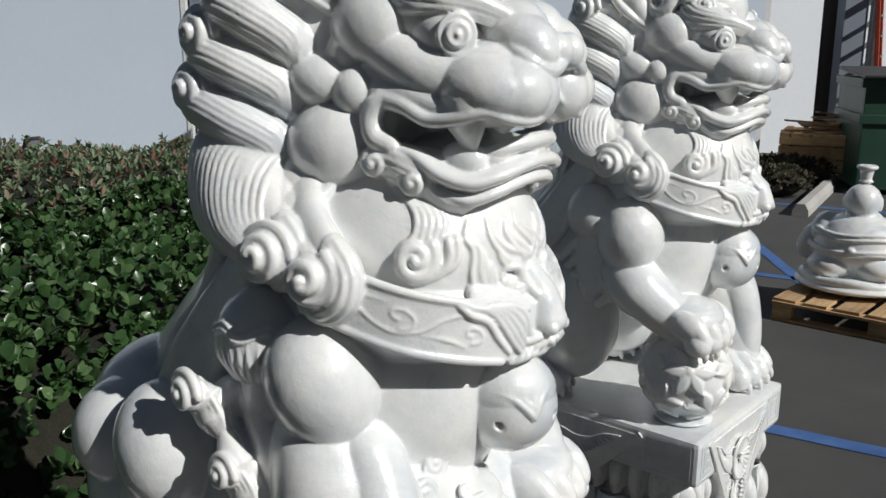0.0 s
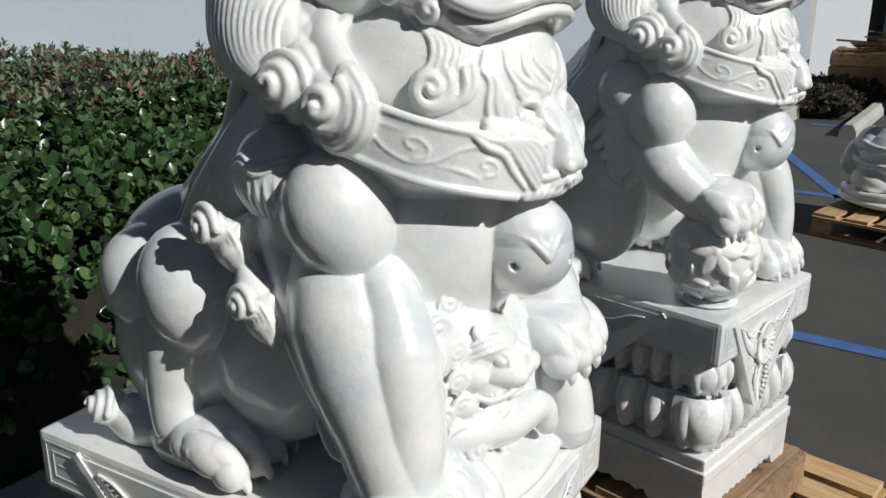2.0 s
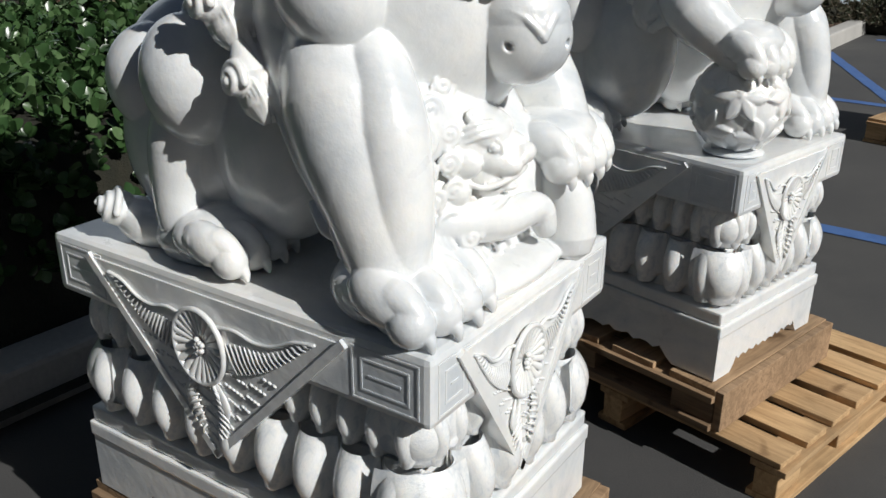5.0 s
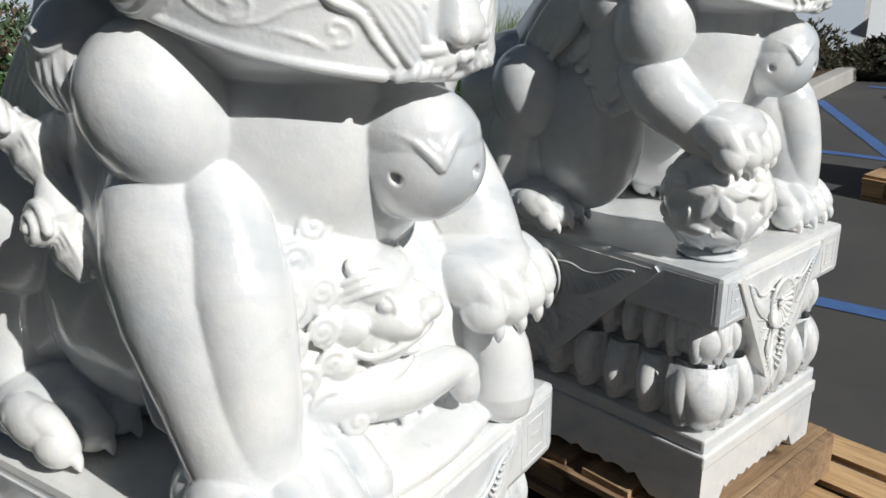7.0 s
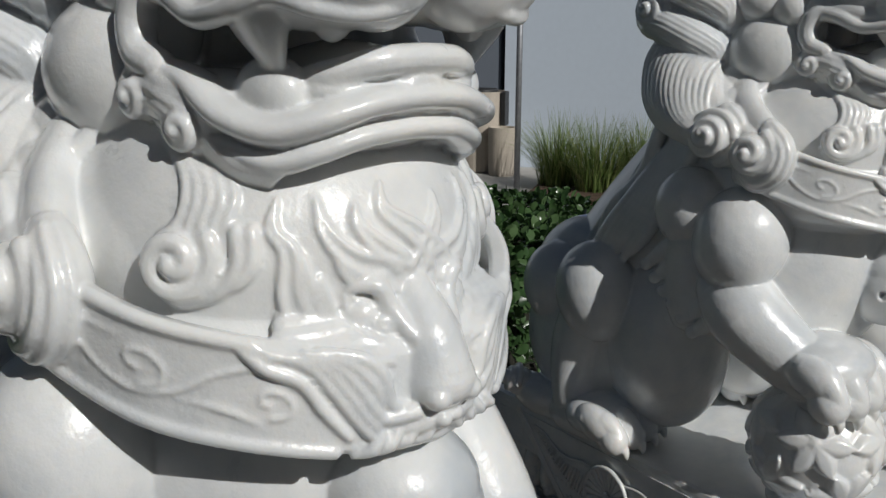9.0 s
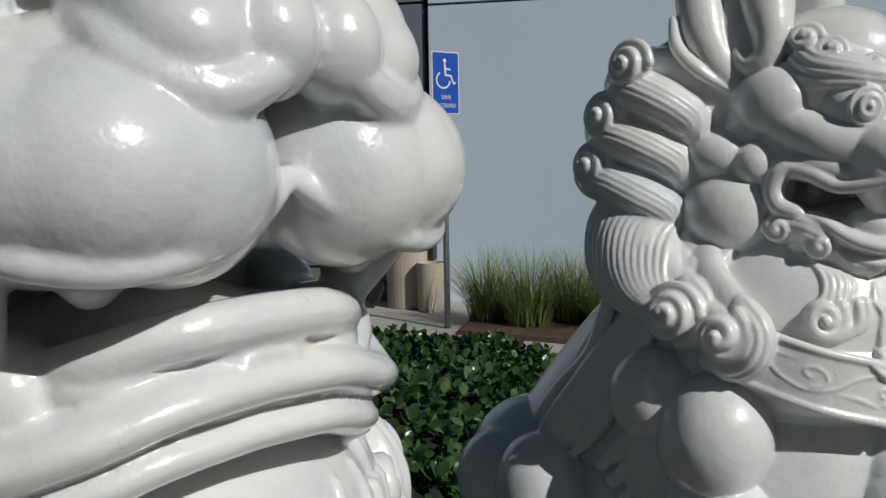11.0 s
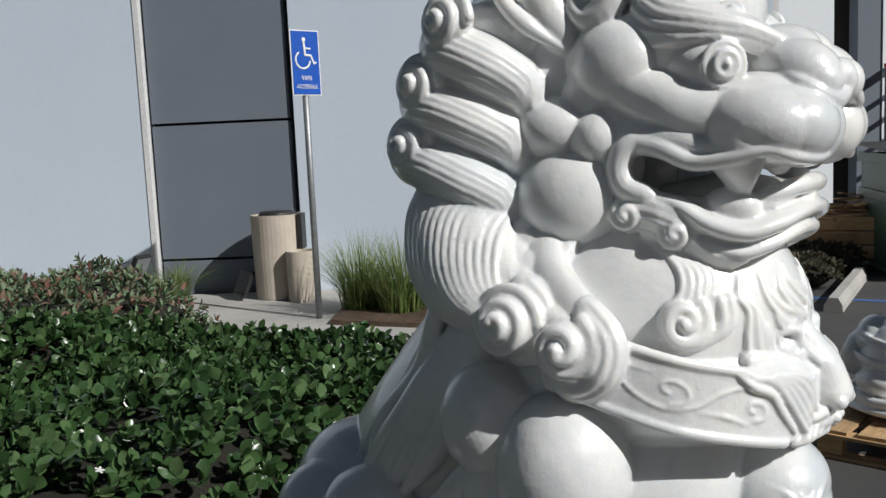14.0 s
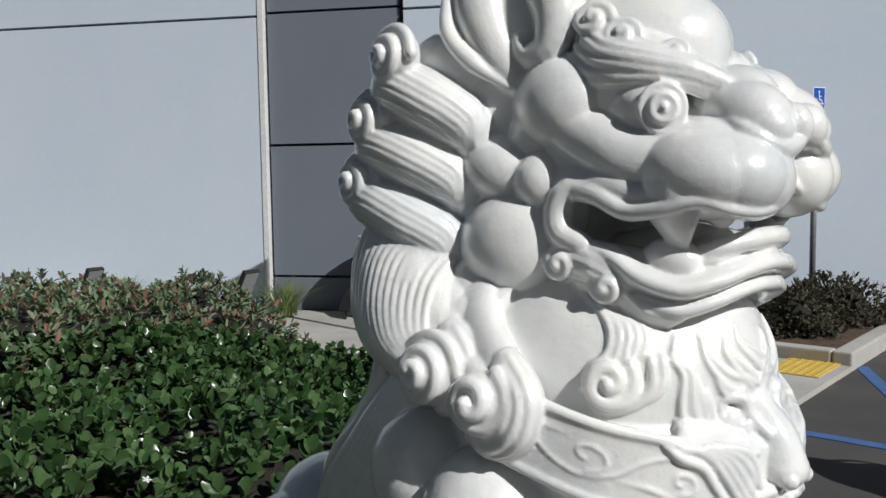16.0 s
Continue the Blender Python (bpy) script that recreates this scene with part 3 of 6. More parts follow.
    c.curl((0.330, -0.076, 0.940), (0.5, -0.8, 0.5), 0.013, 0.4, 1.2)
    # ear blade, hollow and the horn-like roll
    c.tube([(0.080, -0.148, 1.018), (0.093, -0.158, 0.978), (0.122, -0.150, 0.944), (0.156, -0.128, 0.917)], [0.007, 0.0105, 0.011, 0.004], 12, 6)
    c.tube([(0.10, -0.11, 1.05), (0.115, -0.122, 1.0), (0.135, -0.12, 0.955), (0.155, -0.11, 0.925)], [0.035, 0.034, 0.028, 0.02], 12, 5)
    c.tube([(0.185, -0.080, 1.07), (0.196, -0.096, 1.02), (0.206, -0.106, 0.985), (0.199, -0.114, 0.956), (0.177, -0.120, 0.950), (0.167, -0.122, 0.966), (0.176, -0.122, 0.972)], [0.040, 0.035, 0.026, 0.019, 0.014, 0.010, 0.007], 14, 6)
    c.ball((0.150, -0.085, 0.985), (0.055, 0.045, 0.075))
    # mane: three rolled locks, each wound into a snail curl
    locks = [[(0.034, -0.150, 0.966), (0.018, -0.150, 0.944), (0.024, -0.150, 0.926), (0.042, -0.156, 0.926), (0.084, -0.150, 0.908), (0.106, -0.138, 0.876), (0.096, -0.118, 0.842)],
             [(-0.012, -0.150, 0.896), (-0.020, -0.150, 0.878), (-0.010, -0.150, 0.861), (0.016, -0.160, 0.862), (0.060, -0.152, 0.845), (0.087, -0.140, 0.815), (0.080, -0.120, 0.786)],
             [(-0.036, -0.150, 0.826), (-0.042, -0.150, 0.810), (-0.028, -0.150, 0.796), (0.004, -0.162, 0.795), (0.050, -0.154, 0.774), (0.076, -0.142, 0.744), (0.070, -0.125, 0.715)]]
    locks = [[(x - 0.012 * (i < 5), y - 0.020 * (i < 5), z - 0.004) for i, (x, y, z) in enumerate(pts)] for pts in locks]
    for (cx, cz), pts in zip(((0.040, 0.956), (-0.004, 0.886), (-0.024, 0.814)), locks):
        c.curl((cx, -0.190, cz), (-0.15, -1, 0.15), 0.034, 0.72, 2.2)
        rolled_lock(c, pts, [0.014, 0.020, 0.026, 0.033, 0.033, 0.030, 0.020], (0.25, -1, 0.3), 12, 0.0050, 84)
        c.tube([(cx + 0.05, -0.12, cz - 0.03), (cx + 0.008, -0.125, cz - 0.005), (cx - 0.01, -0.09, cz)], [0.034, 0.036, 0.032], 12, 4)
        c.curl((cx - 0.012, -0.105, cz + 0.002), (-1, -0.5, 0.1), 0.030, 0.75, 2.0)
        c.curl((cx - 0.025, -0.03, cz + 0.004), (-1, -0.1, 0.1), 0.030, 0.75, 2.0)
    c.ball((0.045, -0.08, 0.87), (0.09, 0.078, 0.14), (0, 14, 0))
    # mane: fan that sweeps down to the curls
    fan_a = [(0.060, -0.158, 0.766), (-0.018, -0.190, 0.752), (-0.024, -0.208, 0.678), (0.020, -0.224, 0.622), (0.095, -0.230, 0.594)]
    fan_b = [(0.098, -0.146, 0.735), (0.094, -0.172, 0.715), (0.100, -0.200, 0.69), (0.110, -0.218, 0.655), (0.135, -0.226, 0.628)]
    mid = [Vector(p).lerp(Vector(q), 0.5) + Vector((0.004, 0.020, 0)) for p, q in zip(fan_a, fan_b)]
    c.tube([p + Vector((0, 0.004, 0)) for p in mid], [0.012, 0.047, 0.053, 0.045, 0.03], 16, 6, 0.72, (0.1, 1, 0))
    c.tube([Vector(p) + Vector((0.010, 0.010, 0.004)) for p in fan_a], [0.010, 0.016, 0.018, 0.016, 0.014], 12, 6)
    c.strands(fan_a, fan_b, 14, 0.0056, 6, 0.0175, (-0.1, -1, 0.1))
    c.ball((0.055, -0.105, 0.69), (0.08, 0.072, 0.085))
    c.ball((0.112, -0.136, 0.676), (0.045, 0.040, 0.055))
    col_a = [(0.094, -0.118, 0.745), (0.104, -0.168, 0.702), (0.130, -0.200, 0.662), (0.168, -0.222, 0.624), (0.2, -0.232, 0.60)]
    col_b = [(0.148, -0.110, 0.712), (0.145, -0.148, 0.676), (0.166, -0.182, 0.645), (0.215, -0.206, 0.622), (0.245, -0.212, 0.59)]
    c.tube([Vector(p).lerp(Vector(q), 0.5) + Vector((0.004, 0.016, 0)) for p, q in zip(col_a, col_b)], [0.028, 0.034, 0.034, 0.032, 0.03], 14, 6, 0.7, (0.1, 1, 0))
    c.strands(col_a, col_b, 9, 0.0052, 6, 0.010, (-0.1, -1, 0.1))
    c.strands([Vector(p) + Vector((0, 0.006, 0)) for p in fan_b[1:4]], [Vector(p) + Vector((0, 0.006, 0)) for p in col_a[1:4]], 6, 0.0075, 6)
    c.ball((0.128, -0.172, 0.648), (0.035, 0.030, 0.04))
    # two snail curls at the shoulder
    c.curl((0.134, -0.226, 0.612), (-0.05, -1, 0.15), 0.041, 0.85, 2.4)
    rolled_lock(c, [(0.142, -0.205, 0.645), (0.163, -0.212, 0.622), (0.160, -0.214, 0.595), (0.140, -0.212, 0.578)], [0.022, 0.026, 0.026, 0.020], (0.4, -1, 0), 6, 0.006, 75)
    c.curl((0.205, -0.228, 0.593), (0.2, -1, 0.05), 0.034, 0.85, 1.7, None, 1.0, -1)
    rolled_lock(c, [(0.218, -0.205, 0.628), (0.240, -0.210, 0.600), (0.236, -0.214, 0.570), (0.210, -0.214, 0.552), (0.186, -0.212, 0.560)], [0.018, 0.024, 0.026, 0.024, 0.018], (0.3, -1, 0), 6, 0.006, 75)
    # folds of hair down the flank
    for k in range(7):
        u = k / 6
        c.tube([(0.030 + 0.05 * u, -0.150 - 0.022 * u, 0.61), (-0.032 + 0.062 * u, -0.180 - 0.008 * u, 0.51 - 0.01 * u), (-0.085 + 0.072 * u, -0.196, 0.435 - 0.02 * u), (-0.130 + 0.085 * u, -0.200, 0.372 - 0.018 * (k % 2))], [0.014, 0.017, 0.015, 0.006], 10, 4)
    # hair down the back in overlapping folds
    for k in range(9):
        u = k / 8
        y = -0.012 - 0.150 * u
        o = 0.10 * u
        w = 0.006 * math.sin(k * 2.3)
        c.tube([(-0.055 + o * 0.6, y * 0.9, 0.68), (-0.098 + o * 0.8 + w, y, 0.60), (-0.150 + o - w, y * 1.05, 0.52), (-0.205 + o + w, y * 1.10, 0.45), (-0.250 + o * 1.1 - 0.02 * (k % 2), y * 1.12, 0.395 - 0.018 * (k % 3))], [0.012, 0.0135, 0.0135, 0.0125, 0.006], 8, 4)
    return c


DOME_C, DOME_R = Vector((0.193, 0, 0.600)), (0.194, 0.182, 0.150)


def on_dome(y, z, lift=0.0):
    """A point on the front of the chest."""
    k = 1 - (y / DOME_R[1]) ** 2 - ((z - DOME_C.z) / DOME_R[2]) ** 2
    x = DOME_C.x + DOME_R[0] * math.sqrt(max(k, 0.0))
    n = Vector(((x - DOME_C.x) / DOME_R[0] ** 2, y / DOME_R[1] ** 2, (z - DOME_C.z) / DOME_R[2] ** 2)).normalized()
    return Vector((x, y, z)) + n * lift


BELT = [(0.170, -0.212, 0.585), (0.222, -0.210, 0.572), (0.300, -0.180, 0.545), (0.358, -0.125, 0.526), (0.396, -0.060, 0.512), (0.406, 0.0, 0.505)]


def front(y, z, lift=0.0):
    """A point on the chest or on the belt that lies over it, whichever stands out further."""
    bx, by, bz = zip(*BELT[1:])
    d = on_dome(y, z).x
    u = min(1, max(0, (z - np.interp(-abs(y), by, bz) - 0.030) / 0.035))
    u = u * u * (3 - 2 * u)
    x = max(d, (float(np.interp(-abs(y), by, bx)) + 0.008) * (1 - u) + d * u)
    return Vector((x, y, z)) + Vector((0.85, 0.5 * (y > 0.02) - 0.5 * (y < -0.02), 0.1)).normalized() * lift


def lock(c, pts, w, n=3, r=0.0036, lift=-0.0004):
    """A pointed lock of fine strands on the chest: pts run from its tip to its root, w is its width there."""
    m, n = len(pts), n + 1
    for k in range(n):
        o = (k - (n - 1) / 2) / max(1, n - 1) * w
        line, rr = [], []
        for i, (y, z) in enumerate(pts):
            u = i / (m - 1)
            ty = pts[min(i + 1, m - 1)][0] - pts[max(i - 1, 0)][0]
            tz = pts[min(i + 1, m - 1)][1] - pts[max(i - 1, 0)][1]
            d = math.hypot(ty, tz)
            f = u ** 0.75
            line.append(on_dome(y + tz / d * o * f, z - ty / d * o * f, lift + (0.0018 if k in (0, n - 1) else 0.0)))
            rr.append(r * (0.45 + 0.75 * min(1, 2 * u)))
        if 0 < k < n - 1:
            rr = [x * 0.8 for x in rr]
        c.tube(line, rr, 8, 4)


def half_core(c):
    # harness belt, thin, with rims and scrolls
    P, _ = spline(BELT, [1] * 6, 6)
    for k in range(21):
        o = (k * 0.65 - 7) / 6
        c.tube([p + Vector((0.0, 0.0, 0.031 * o)) for p in P[::2]], 0.0085, 8, 2)
    for o, stop in ((-0.041, -0.075), (0.034, -0.118)):
        c.tube([p + Vector((0.004, -0.004, o)) for p in P[::2] if p.y < stop], 0.0064, 8, 2)

    def on_belt(u, v, lift=0.0072):
        """u runs along the belt from the side to the front, v across it from -1 to 1."""
        f = u * (len(P) - 1)
        i = min(int(f), len(P) - 2)
        p = P[i].lerp(P[i + 1], f - i)
        t = (P[i + 1] - P[i]).normalized()
        n = Vector((0, 0, 1)).cross(t)
        n = -n if n.y > 0 and n.x < 0 else n
        n = n if n.dot(Vector((p.x - 0.1, p.y, 0))) > 0 else -n
        return p + n.normalized() * lift + Vector((0, 0, 0.031 * v))

    wave = [(0.20, 0.85), (0.26, 0.35), (0.31, -0.35), (0.38, -0.62), (0.46, -0.35), (0.53, 0.25), (0.60, 0.55), (0.67, 0.25), (0.71, -0.2)]
    c.tube([on_belt(u, v) for u, v in wave], 0.0029, 8, 3)
    c.tube([on_belt(u, v) for u, v in ((0.23, 0.75), (0.29, 0.55), (0.36, 0.55))], [0.0022, 0.0034, 0.0018], 8, 3)
    c.tube([on_belt(u, v) for u, v in ((0.46, -0.5), (0.54, -0.55), (0.60, -0.75))], [0.0018, 0.0034, 0.0022], 8, 3)
    for u0, v0, ru, rv in ((0.40, 0.08, 0.055, 0.52), (0.625, -0.18, 0.045, 0.42)):
        c.tube([on_belt(u0 + ru * math.cos(a) * (1 - 0.075 * i), v0 + rv * math.sin(a) * (1 - 0.075 * i)) for i, a in enumerate([-1.6 + 0.6 * j for j in range(11)])], 0.0029, 8, 3)
    # collar roll between dome and mane
    c.tube([(0.182, -0.105, 0.725), (0.170, -0.138, 0.696), (0.160, -0.170, 0.666), (0.178, -0.196, 0.636), (0.222, -0.204, 0.607)], [0.010, 0.012, 0.013, 0.014, 0.010], 10, 5)
    # chest curl: a lock that leaves the beard and winds round
    left = ((-0.124, 0.702), (-0.133, 0.670), (-0.142, 0.646), (-0.150, 0.634))
    right = ((-0.108, 0.702), (-0.114, 0.662), (-0.124, 0.640), (-0.132, 0.614))
    c.strands([on_dome(y, z, 0.001) for y, z in left], [on_dome(y, z, -0.001) for y, z in right], 5, 0.0042, 5, 0.002, (0.7, -0.7, 0))
    c.curl(on_dome(-0.150, 0.614, -0.002), (0.66, -0.75, 0.1), 0.027, 0.42, 1.5, None, 0.6, -1)
    for o in (0.0, 0.008):
        c.tube([on_dome(-0.120 + o, 0.634, 0.001), on_dome(-0.122 + o * 0.8, 0.612, 0.001), on_dome(-0.132 + o * 0.6, 0.594 + o * 0.5, 0.001), on_dome(-0.150, 0.585 + o, 0.001), on_dome(-0.160 - o * 0.2, 0.594 + o, 0.0)], [0.0066, 0.0072, 0.0072, 0.006, 0.004], 8, 4)
    # shoulder and hips
    c.ball((0.178, -0.190, 0.442), (0.078, 0.080, 0.090))
    c.ball((-0.232, -0.182, 0.275), (0.080, 0.075, 0.088))
    c.ball((-0.21, -0.09, 0.28), (0.15, 0.12, 0.13))
    c.ball((-0.105, -0.210, 0.290), (0.082, 0.078, 0.100), (0, -15, 0))
    c.ball((-0.18, -0.13, 0.17), (0.16, 0.115, 0.17))
    c.ball((0.0, -0.13, 0.20), (0.13, 0.10, 0.17))
    # shank set back under the thigh, long hind foot with its toes turned in
    c.tube([(-0.125, -0.200, 0.25), (-0.142, -0.212, 0.18), (-0.146, -0.218, 0.11), (-0.136, -0.222, 0.055)], [0.058, 0.056, 0.050, 0.048], 14)
    c.tube([(-0.150, -0.225, 0.030), (-0.095, -0.228, 0.036), (-0.05, -0.215, 0.034)], [0.044, 0.046, 0.040], 14)
    paw(c, -0.040, -0.205, 0.036, 8, 1.30)
    c.ball((-0.060, -0.245, 0.036), (0.034, 0.026, 0.034))
    # shell-like tip of the tail curl
    c.curl((-0.285, -0.246, 0.056), (-0.55, -0.75, 0.40), 0.034, 0.95, 2.6)
    c.tube([(-0.275, -0.225, 0.040), (-0.235, -0.222, 0.030), (-0.17, -0.2, 0.025)], [0.036, 0.040, 0.034], 12, 4)
    # round tuft behind the shoulder
    c.ball((0.080, -0.196, 0.484), (0.064, 0.058, 0.070))
    c.tube([(0.10, -0.19, 0.50), (0.09, -0.185, 0.40), (0.10, -0.185, 0.30)], [0.045, 0.05, 0.045], 12)


def lion_core():
    c = half_head()
    half_core(c)
    c.mirrored()
    # trunk, neck and skull
    c.tube([(0.12, 0, 0.57), (0.0, 0, 0.45), (-0.13, 0, 0.30), (-0.225, 0, 0.175)], [0.175, 0.18, 0.18, 0.165], 48, 10)
    c.ball((-0.2, 0, 0.12), (0.2, 0.17, 0.16))
    c.ball((0.17, 0, 0.40), (0.180, 0.185, 0.20))
    c.ball(DOME_C, DOME_R)
    c.ball((0.193, 0, 0.530), (0.200, 0.200, 0.105))
    c.ball((0.07, 0, 0.72), (0.115, 0.155, 0.13))
    c.ball((0.09, 0, 0.875), (0.12, 0.140, 0.155))
    c.ball((0.17, 0, 0.90), (0.13, 0.115, 0.13))
    c.ball((0.240, 0, 0.955), (0.105, 0.086, 0.078))
    c.ball((0.26, 0, 0.86), (0.12, 0.10, 0.055))
    c.ball((0.275, 0, 0.698), (0.112, 0.112, 0.030), (0, -6, 0))
    c.ball((0.15, 0, 0.77), (0.075, 0.122, 0.085))
    c.tube([(0.22, 0, 0.728), (0.30, 0, 0.742), (0.365, 0, 0.738)], [0.05, 0.055, 0.04], 14, 5, 0.45, (0, 0, 1))
    # bell on the chest
    C, R = Vector((0.345, 0.006, 0.374)), 0.074
    holes = [Matrix.Rotation(radians(-34), 3, "Z") @ Vector((0.78, 0.62 * s, -0.12)).normalized() for s in (-1, 1)]
    c.shaped(C, lambda d: R - 0.010 * max(0.0, 1 - (min(d.angle(h) for h in holes) / 0.10) ** 4), 170)
    c.tube([(0.325, 0, 0.445), (0.338, 0, 0.43)], [0.042, 0.04], 20)

    turn = Matrix.Rotation(radians(-34), 3, "Z")

    def on_bell(d, lift=0.0):
        return C + (turn @ Vector(d)).normalized() * (R + lift)

    # strap that dips to a point over the bell, with a thick rim
    c.ball(C + Vector((0, 0, 0.024)), (R * 0.97, R * 0.97, R * 0.78))
    for s in (-1, 1):
        for off, r in ((0.0, 0.0062), (0.20, 0.0050)):
            c.tube([on_bell((1, 0, 0.04 + off)), on_bell((0.98, 0.13 * s, 0.22 + off)), on_bell((0.88, 0.36 * s, 0.46 + off)), on_bell((0.66, 0.66 * s, 0.56 + off)), on_bell((0.30, 0.92 * s, 0.52 + off)), on_bell((-0.2, 1.0 * s, 0.40 + off))], r, 8, 4)
    # beast mask over the belt's buckle: snout, brows, eyes, on a filled ground
    for k in range(10):
        z = 0.522 + 0.0075 * k
        half = 0.142 - 0.006 * k
        c.tube([front(half * (i / 8 - 1), z, -0.0085) for i in range(17)], 0.0085, 8, 3)
    c.ball((0.350, 0, 0.560), (0.042, 0.070, 0.060))
    c.ball((0.372, 0, 0.520), (0.036, 0.085, 0.040))
    c.tube([(0.366, 0, 0.604), (0.384, 0, 0.572), (0.402, 0, 0.545), (0.410, 0, 0.520)], [0.014, 0.021, 0.026, 0.029], 20, 6)
    c.ball((0.416, 0, 0.515), (0.025, 0.029, 0.022))
    c.ball((0.402, 0, 0.486), (0.022, 0.046, 0.016))
    for k in range(4):
        c.ball((0.424 - 0.004 * (k - 1.5) ** 2, (k - 1.5) * 0.012, 0.489 - 0.002 * (k % 2)), (0.008, 0.008, 0.007))
    for s in (-1, 1):
        c.ball((0.428, 0.016 * s, 0.508), (0.012, 0.011, 0.010))
        c.tube([front(0.058 * s, 0.590, 0.001), front(0.036 * s, 0.590, 0.006), front(0.024 * s, 0.572, 0.010), front(0.020 * s, 0.550, 0.010)], [0.003, 0.0075, 0.0085, 0.006], 10, 5)
        c.ball(front(0.044 * s, 0.567, -0.006), (0.016, 0.019, 0.017))
        almond = [(0.060, 0.585), (0.056, 0.568), (0.046, 0.553), (0.030, 0.552), (0.027, 0.561), (0.036, 0.574), (0.060, 0.585)]
        c.tube([front(y * s, z, 0.0012) for y, z in almond], 0.0024, 8, 4)
        c.curl(front(0.037 * s, 0.558, 0.002), (0.85, 0.5 * s, 0.0), 0.0085, 0.4, 1.3)
        # flame-like locks over the chest
        for pts, w, n in ((((0.093, 0.656), (0.101, 0.636), (0.094, 0.619), (0.095, 0.590), (0.088, 0.570), (0.083, 0.560)), 0.015, 4),
                          (((0.070, 0.656), (0.069, 0.632), (0.053, 0.611), (0.030, 0.601), (0.012, 0.592)), 0.020, 5),
                          (((0.067, 0.625), (0.061, 0.607), (0.050, 0.596), (0.032, 0.592)), 0.010, 3),
                          (((0.085, 0.616), (0.084, 0.599), (0.080, 0.578), (0.067, 0.563)), 0.009, 3),
                          (((0.076, 0.602), (0.074, 0.588), (0.070, 0.574)), 0.006, 2)):
            lock(c, [(y * s, z) for y, z in pts], w, n)
        # whiskers sweeping over the belt to long tips
        for pts in (((0.138, 0.563), (0.125, 0.545), (0.103, 0.532), (0.090, 0.509), (0.075, 0.486)),
                    ((0.131, 0.559), (0.099, 0.544), (0.084, 0.524), (0.072, 0.503), (0.061, 0.485)),
                    ((0.122, 0.553), (0.091, 0.543), (0.076, 0.524), (0.065, 0.504), (0.056, 0.490)),
                    ((0.114, 0.552), (0.083, 0.543), (0.068, 0.525), (0.058, 0.506), (0.050, 0.496)),
                    ((0.100, 0.553), (0.073, 0.543), (0.059, 0.526), (0.051, 0.508)),
                    ((0.091, 0.553), (0.064, 0.545), (0.050, 0.528), (0.044, 0.507), (0.030, 0.500))):
            m = len(pts)
            c.tube([front(y * s, z, 0.0036) for y, z in pts], [0.0030 + 0.0030 * math.sin(math.pi * (0.1 + 0.8 * i / (m - 1))) for i in range(m)], 8, 4)
        # moustache, beard tufts and fine cheek hair
        c.tube([front(0.006 * s, 0.492, 0.006), front(0.024 * s, 0.496, 0.006), front(0.046 * s, 0.495, 0.004), front(0.070 * s, 0.500, 0.002)], [0.004, 0.007, 0.006, 0.002], 8, 5)
        for q in range(4):
            c.tube([front((0.010 + 0.014 * q) * s, 0.484, 0.004), front((0.016 + 0.015 * q) * s, 0.474, 0.004), front((0.026 + 0.016 * q) * s, 0.469, 0.001)], [0.0045, 0.0058, 0.002], 8, 4)
        for q in range(5):
            z = 0.556 - 0.011 * q
            c.tube([front((0.038 + 0.002 * q) * s, z - 0.008, 0.002), front((0.052 + 0.003 * q) * s, z - 0.002, 0.001), front((0.072 + 0.004 * q) * s, z + 0.012, 0.0)], [0.002, 0.0034, 0.0014], 8, 3)
    for pts, w, n in ((((-0.019, 0.663), (-0.023, 0.644), (0.000, 0.625), (0.020, 0.606), (0.026, 0.594)), 0.020, 5), (((0.030, 0.650), (0.026, 0.632), (0.010, 0.612), (0.0, 0.596)), 0.014, 4), (((-0.044, 0.650), (-0.046, 0.636), (-0.034, 0.620), (-0.014, 0.604)), 0.012, 3)):
        lock(c, pts, w, n)
    return c


